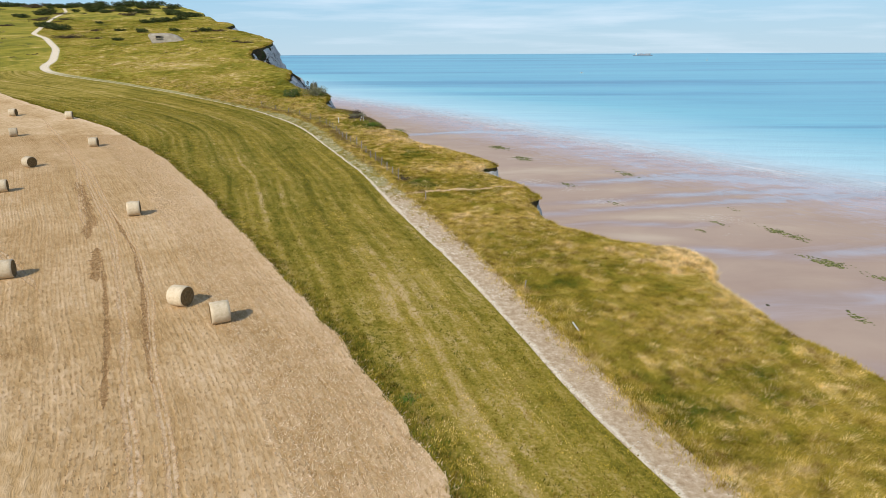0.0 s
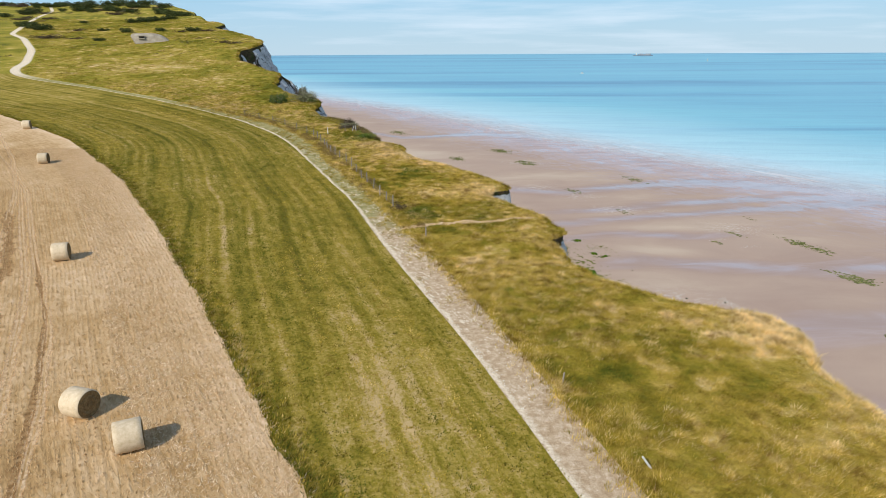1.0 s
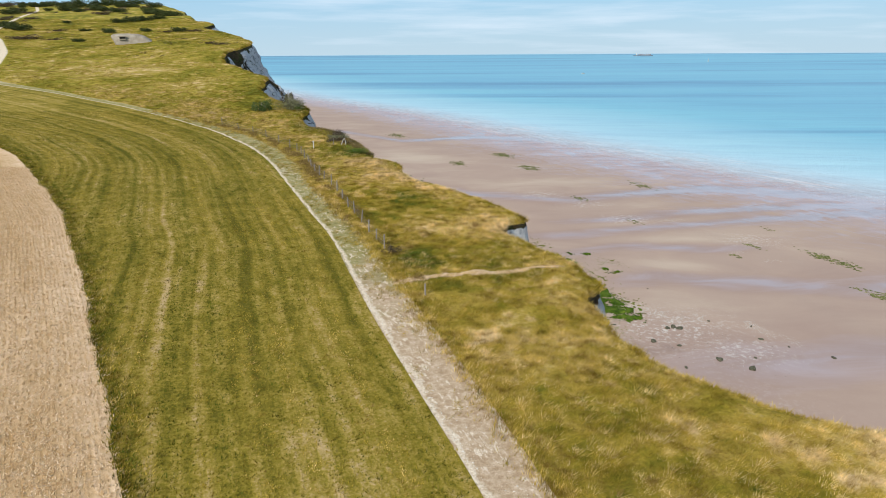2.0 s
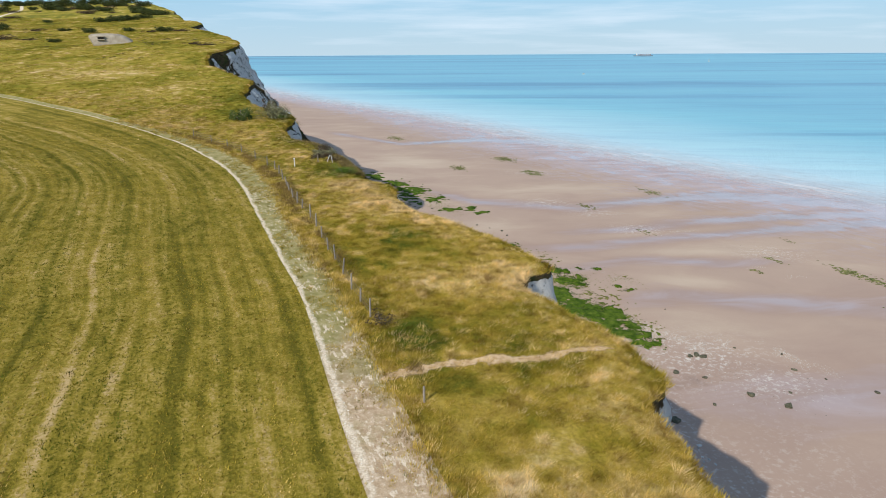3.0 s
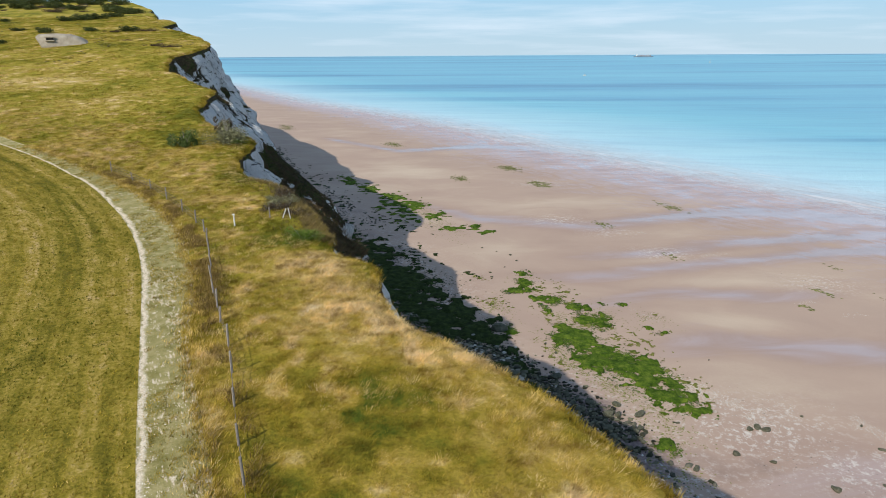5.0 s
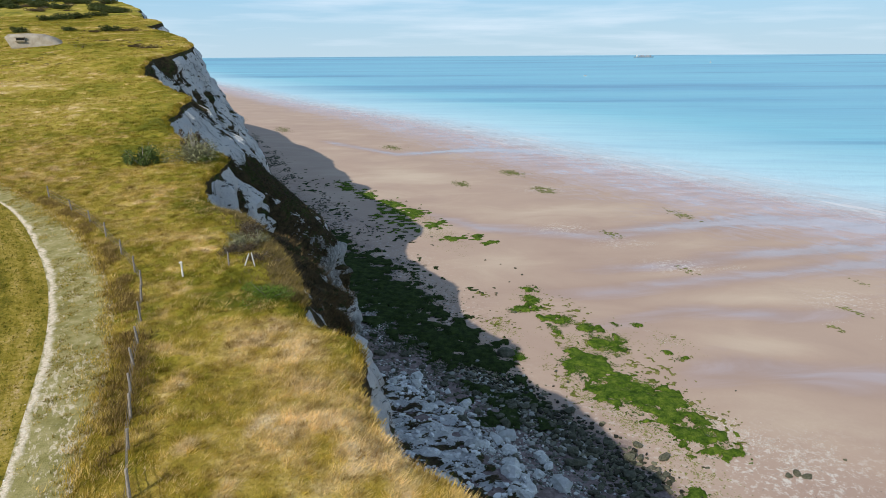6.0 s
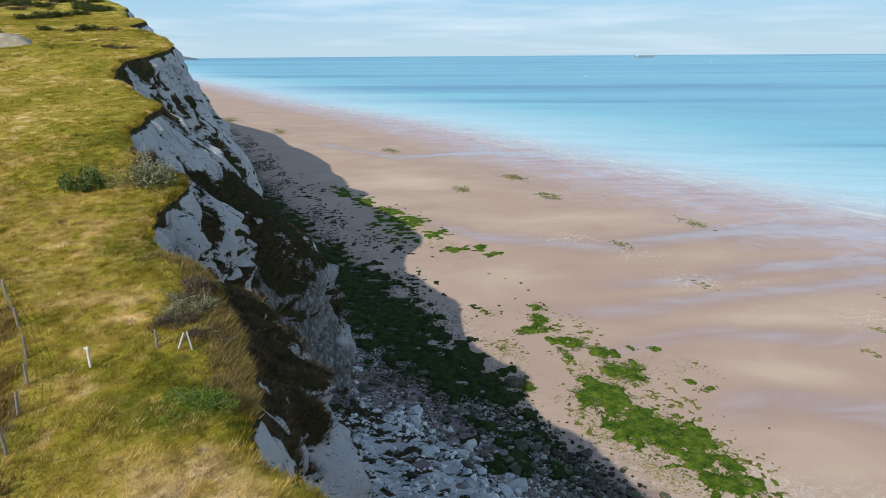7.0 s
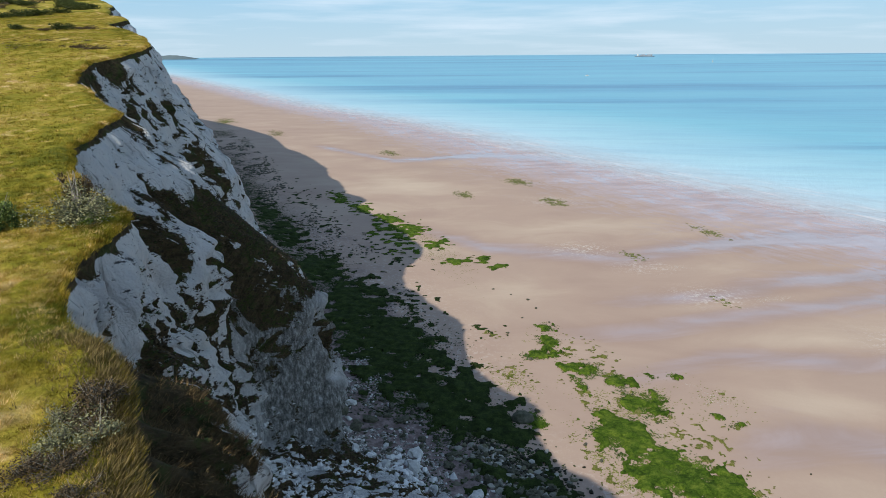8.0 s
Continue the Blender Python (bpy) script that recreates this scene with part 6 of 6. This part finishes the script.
def shrub(kind, leaf_material, label, x, y, size, seed, leaves=900, leaf_size=0.07, ragged=0.25, stems=14, squash=0.75, sink=0.1):
    v, f, sv, sf = shrub_meshes(seed, leaves, leaf_size, ragged, stems, squash)
    root = thing(kind, x, y, float(land_z(x, y)) - sink, label, "shrub")
    mesh_object("foliage", v * np.array(size), f, leaf_material, root, shade=False)
    mesh_object("woody_frame", sv * np.array(size), sf, M_TWIG, root, shade=False)
    return root


shrub("shrub", M_LEAFMID, "rounded dark green shrub in cliff-top grass", -34.6, 149.2, (1.8, 1.7, 1.9), 201, 2600, 0.06, 0.08)
shrub("shrub", M_LEAFGREY, "spiky grey-green shrub with bare twigs", -29.4, 150.9, (2.4, 2.3, 1.9), 202, 3600, 0.045, 0.5, 130)
shrub("shrub", M_LEAFBROWN, "dark brown withered shrub at the cliff edge", -30.8, 153.8, (1.3, 1.3, 1.9), 203, 3000, 0.05, 0.2, 40)
shrub("shrub", M_LEAFBROWN, "dark brown withered shrub at the cliff edge", -17.4, 129.2, (1.2, 1.3, 0.95), 204, 1500, 0.06, 0.3, 40)
shrub("shrub", M_LEAFGREY, "low grey shrub on the crumbling slope", -16.2, 127.0, (1.1, 1.1, 0.8), 205, 900, 0.06, 0.4, 40)
shrub("shrub", M_LEAFBRIGHT, "bright green bush at the cliff edge", -13.2, 117.6, (1.5, 1.7, 1.0), 206, 4200, 0.03, 0.25)
shrub("shrub", M_LEAFBRIGHT, "small bright green bush tucked under the grey shrub", -28.2, 150.4, (0.9, 0.9, 0.8), 209, 1500, 0.045, 0.25)
for hx0, hy0, size, seed, mat in ((-17.6, 126.6, 0.9, 231, M_LEAFGREY), (-17.9, 124.9, 0.8, 232, M_LEAFBROWN), (-16.6, 125.0, 0.9, 233, M_LEAFBROWN), (-16.9, 128.2, 0.8, 234, M_LEAFBROWN), (-18.2, 128.2, 0.7, 235, M_LEAFGREY), (-15.2, 123.6, 0.8, 236, M_LEAFBROWN)):
    shrub("heath_shrub", mat, "low withered heath on the brow of the slope", hx0, hy0, (size * 1.2, size * 1.2, size * 0.7), seed, 1500, 0.055, 0.35, 60)
shrub("shrub", M_LEAFBRIGHT, "small bright green weed clump by the stubble", -1.9, 29.6, (0.5, 0.5, 0.35), 207, 400, 0.09, 0.3)
shrub("shrub", M_LEAFBROWN, "low brown scrub beside the fence", -5.0, 78.2, (0.9, 0.9, 0.6), 208, 500, 0.08, 0.3)
hill_first = shrub("hill_shrub", M_LEAF, "dark green wind-clipped scrub on the hillside", -163, 286.6, (5.2, 4.2, 3.0), 210, 2200, 0.055, 0.1, 6, 0.6, 0.3)
hill_brown = shrub("hill_shrub", M_LEAFBROWN, "brown-green scrub clump on the hillside", -143, 255.4, (5.5, 3.2, 1.8), 211, 1700, 0.055, 0.12, 6, 0.6, 0.3)
tagged(hill_first, group="scrub on the hill")
tagged(hill_brown, group="scrub on the hill")
HS = random.Random(12)
SCRUB = [(-122.6, 273, 0.62, 0), (-120.9, 248, 0.45, 0), (-159.3, 312, 0.5, 0), (-134.5, 279, 0.5, 0), (-112, 279.5, 0.55, 0), (-97.6, 275, 0.62, 0), (-101.4, 274, 0.5, 1), (-92.5, 276, 0.6, 1), (-69.5, 234, 0.6, 1), (-73, 235.5, 0.45, 1),
         (-85.6, 246, 0.3, 1), (-81, 246, 0.3, 1), (-89, 277.5, 0.35, 1), (-135.1, 320, 0.8, 0), (-131.7, 324, 0.8, 0), (-127.5, 329, 0.7, 0), (-139, 316, 0.7, 0), (-145.4, 281, 0.6, 1), (-131.4, 253, 0.6, 1),
         (-150.8, 375, 1.1, 0), (-135.6, 354, 1.1, 0), (-126.4, 346, 0.9, 0), (-143, 364, 1.0, 0), (-131, 349, 0.9, 0), (-201, 389, 1.1, 0), (-192, 388, 1.0, 1), (-184, 387, 1.1, 0), (-176, 382, 0.9, 0), (-167.6, 377, 0.9, 0),
         (-170, 292, 0.8, 0), (-178, 298, 0.8, 0), (-215, 345, 0.9, 0), (-222, 352, 0.6, 0), (-185, 330, 0.8, 1), (-200, 338, 0.7, 1)]
for k in range(95):
    sy = 440 + HS.uniform(-30, 60) + k * 0.3
    SCRUB.append((float(edge_x(sy)) - 9 - k * 3.6 + HS.uniform(-4, 4), sy, HS.uniform(0.7, 1.5), 0 if HS.random() < 0.8 else 1))
for k in range(14):
    SCRUB.append((-150 - HS.uniform(0, 120), HS.uniform(275, 330), HS.uniform(0.3, 0.9), 1 if HS.random() < 0.5 else 0))
for k in range(26):
    sy = HS.uniform(345, 420)
    SCRUB.append((float(edge_x(sy)) - 6 - HS.uniform(0, 150), sy, HS.uniform(0.4, 1.2), 0 if HS.random() < 0.6 else 1))
for x, y, s, kind in SCRUB:
    c = copy_thing(hill_brown if kind else hill_first, pose(x, y, float(land_z(x, y)) - 0.25, 0, 0, HS.uniform(-40, 40)))
    c.scale = (s, s, s * HS.uniform(0.8, 1.1))

# ---- bunker ----
def bunker():
    x, y = -101.5, 244.5
    z = float(land_z(x, y))
    root = thing("bunker", x, y, z - 1.4, "weathered beige concrete wartime bunker sunk in the hillside", "bunker", turn=18)
    outline = ((-4.4, -1.5), (-4.9, 0.9), (-6.0, 3.3), (-5.2, 3.9), (-1.0, 4.1), (2.2, 3.9), (4.0, 3.3), (5.4, 2.4), (6.6, 1.4), (7.0, -1.5))
    bm = bmesh.new()
    rings = []
    for depth, shrink, drop in ((-4.6, 0.90, 0.75), (-3.9, 0.97, 0.2), (-1.0, 1.0, 0.0), (3.0, 0.98, 0.1), (4.6, 0.85, 0.8)):
        rings.append([bm.verts.new((px * shrink, depth + (0.25 * max(pz, 0) if depth < -3 else 0), pz - (drop if pz > 1 else 0) + 0.12 * noise.noise(Vector((px, depth, pz))))) for px, pz in outline])
    for a, b in zip(rings, rings[1:]):
        for i in range(len(outline) - 1):
            bm.faces.new((a[i], a[i + 1], b[i + 1], b[i]))
    bm.faces.new(rings[0][::-1])
    bm.faces.new(rings[-1])
    bmesh.ops.recalc_face_normals(bm, faces=bm.faces)
    bmesh.ops.bevel(bm, geom=bm.edges[:], offset=0.15, segments=1, affect="EDGES")
    part("body", bm, M_CONCRETE, root)
    # the firing slit is a solid block; its near-black colour is the shade inside
    for name, x0, x1, y0, y1, z0, z1, mat, label in (("firing_slit", -3.1, -1.5, -4.36, -3.9, 2.35, 2.95, M_SLITSHADE, "dark firing slit"), ("lintel", -3.4, -1.2, -4.42, -3.9, 2.95, 3.2, M_CONCRETE, ""), ("sill", -3.4, -1.2, -4.62, -3.9, 2.1, 2.35, M_CONCRETE, "")):
        bm = bmesh.new()
        bmesh.ops.create_cube(bm, size=1)
        bmesh.ops.scale(bm, vec=(x1 - x0, y1 - y0, z1 - z0), verts=bm.verts)
        bmesh.ops.translate(bm, vec=((x0 + x1) / 2, (y0 + y1) / 2, (z0 + z1) / 2), verts=bm.verts)
        bmesh.ops.bevel(bm, geom=bm.edges[:], offset=0.03, segments=1, affect="EDGES")
        part(name, bm, mat, root, label)


bunker()

# ---- vessels and far land ----
def sea_place(x, y):
    return x, y, float(sea_z(math.hypot(x, y)))


def box_bm(parts):
    bm = bmesh.new()
    for x0, x1, y0, y1, z0, z1 in parts:
        g = bmesh.ops.create_cube(bm, size=1)["verts"]
        bmesh.ops.scale(bm, vec=(x1 - x0, y1 - y0, z1 - z0), verts=g)
        bmesh.ops.translate(bm, vec=((x0 + x1) / 2, (y0 + y1) / 2, (z0 + z1) / 2), verts=g)
    return bm


def hull_bm(length, beam, depth):
    bm = bmesh.new()
    rings = []
    for u, w in ((-0.5, 0.75), (-0.4, 1.0), (0.3, 1.0), (0.43, 0.6), (0.5, 0.06)):
        rings.append([bm.verts.new((u * length, s * w * beam / 2 * k, zz)) for s, k, zz in ((-1, 1, depth), (-1, 0.8, -1), (1, 0.8, -1), (1, 1, depth))])
    for a, b in zip(rings, rings[1:]):
        for i in range(4):
            bm.faces.new((a[i], b[i], b[(i + 1) % 4], a[(i + 1) % 4]))
    bm.faces.new(rings[0])
    bm.faces.new(rings[-1][::-1])
    bmesh.ops.recalc_face_normals(bm, faces=bm.faces)
    return bm


sx0, sy0, sz0 = sea_place(1262, 4180)
ship = thing("container_ship", sx0, sy0, sz0 - 1, "loaded container ship far out near the horizon", "ship", turn=-18)
part("hull", hull_bm(118, 16, 6.5), M_SHIP, ship, "dark blue-grey hull")
part("bridge", box_bm([(-44, -36, -7, 7, 6.5, 17)]), M_WHITE, ship, "white bridge tower")
SR = random.Random(3)
for k in range(7):
    part("container_stack", box_bm([(-30 + k * 11, -20.5 + k * 11, -7, 7, 6.5, 12 + SR.choice((0, 2.4, 2.4)))]), M_BOX, ship)
for bx0, by0, name, label in ((395, 1870, "motor_boat", "small white motor boat far out on the sea"), (1240, 3100, "sailing_boat", "tiny white sailing boat far out on the sea")):
    x0, y0, z0 = sea_place(bx0, by0)
    boat = thing(name, x0, y0, z0, label, "boat", turn=20)
    part("hull", hull_bm(11, 3, 1.5), M_WHITE, boat)
    if name == "sailing_boat":
        part("mast", post_bm(15, 0.3), M_WHITE, boat)
        bm = bmesh.new()
        a = [bm.verts.new(p) for p in ((0.2, 0.1, 2), (-4.5, 0.1, 2), (0.2, 0.1, 14.5), (0.2, -0.1, 2), (-4.5, -0.1, 2), (0.2, -0.1, 14.5))]
        bm.faces.new(a[:3])
        bm.faces.new(a[5:2:-1])
        part("sail", bm, M_WHITE, boat, "white triangular sail")
    else:
        part("cabin", box_bm([(-2.5, 1.5, -1.1, 1.1, 1.5, 3.2)]), M_WHITE, boat)

fl = np.linspace(0, 1, 60)
fcx, fcy = -1800 + 250 * fl, 4280 + 60 * fl
fh = 24 * np.sin(np.pi * np.clip(fl * 0.75 + 0.25, 0, 1)) ** 0.8 + 5 * fbm(fl * 8, 0.3, 3, 3)
fh[-4:] = np.linspace(fh[-4], -3, 4)
base_z = sea_z(np.hypot(fcx, fcy))
cols = np.array((-60, -20, 0, 30, 80))
prof = np.array((-0.1, 0.75, 1.0, 0.95, -0.1))
fp = np.stack((fcx[:, None] + 0 * cols[None, :], fcy[:, None] + cols[None, :], base_z[:, None] + np.maximum(fh, -3)[:, None] * prof[None, :]), -1)
tagged(grid_object("backdrop", fp, M_FARLAND), "low hazy headland on the far coast", "headland", kind="structure")
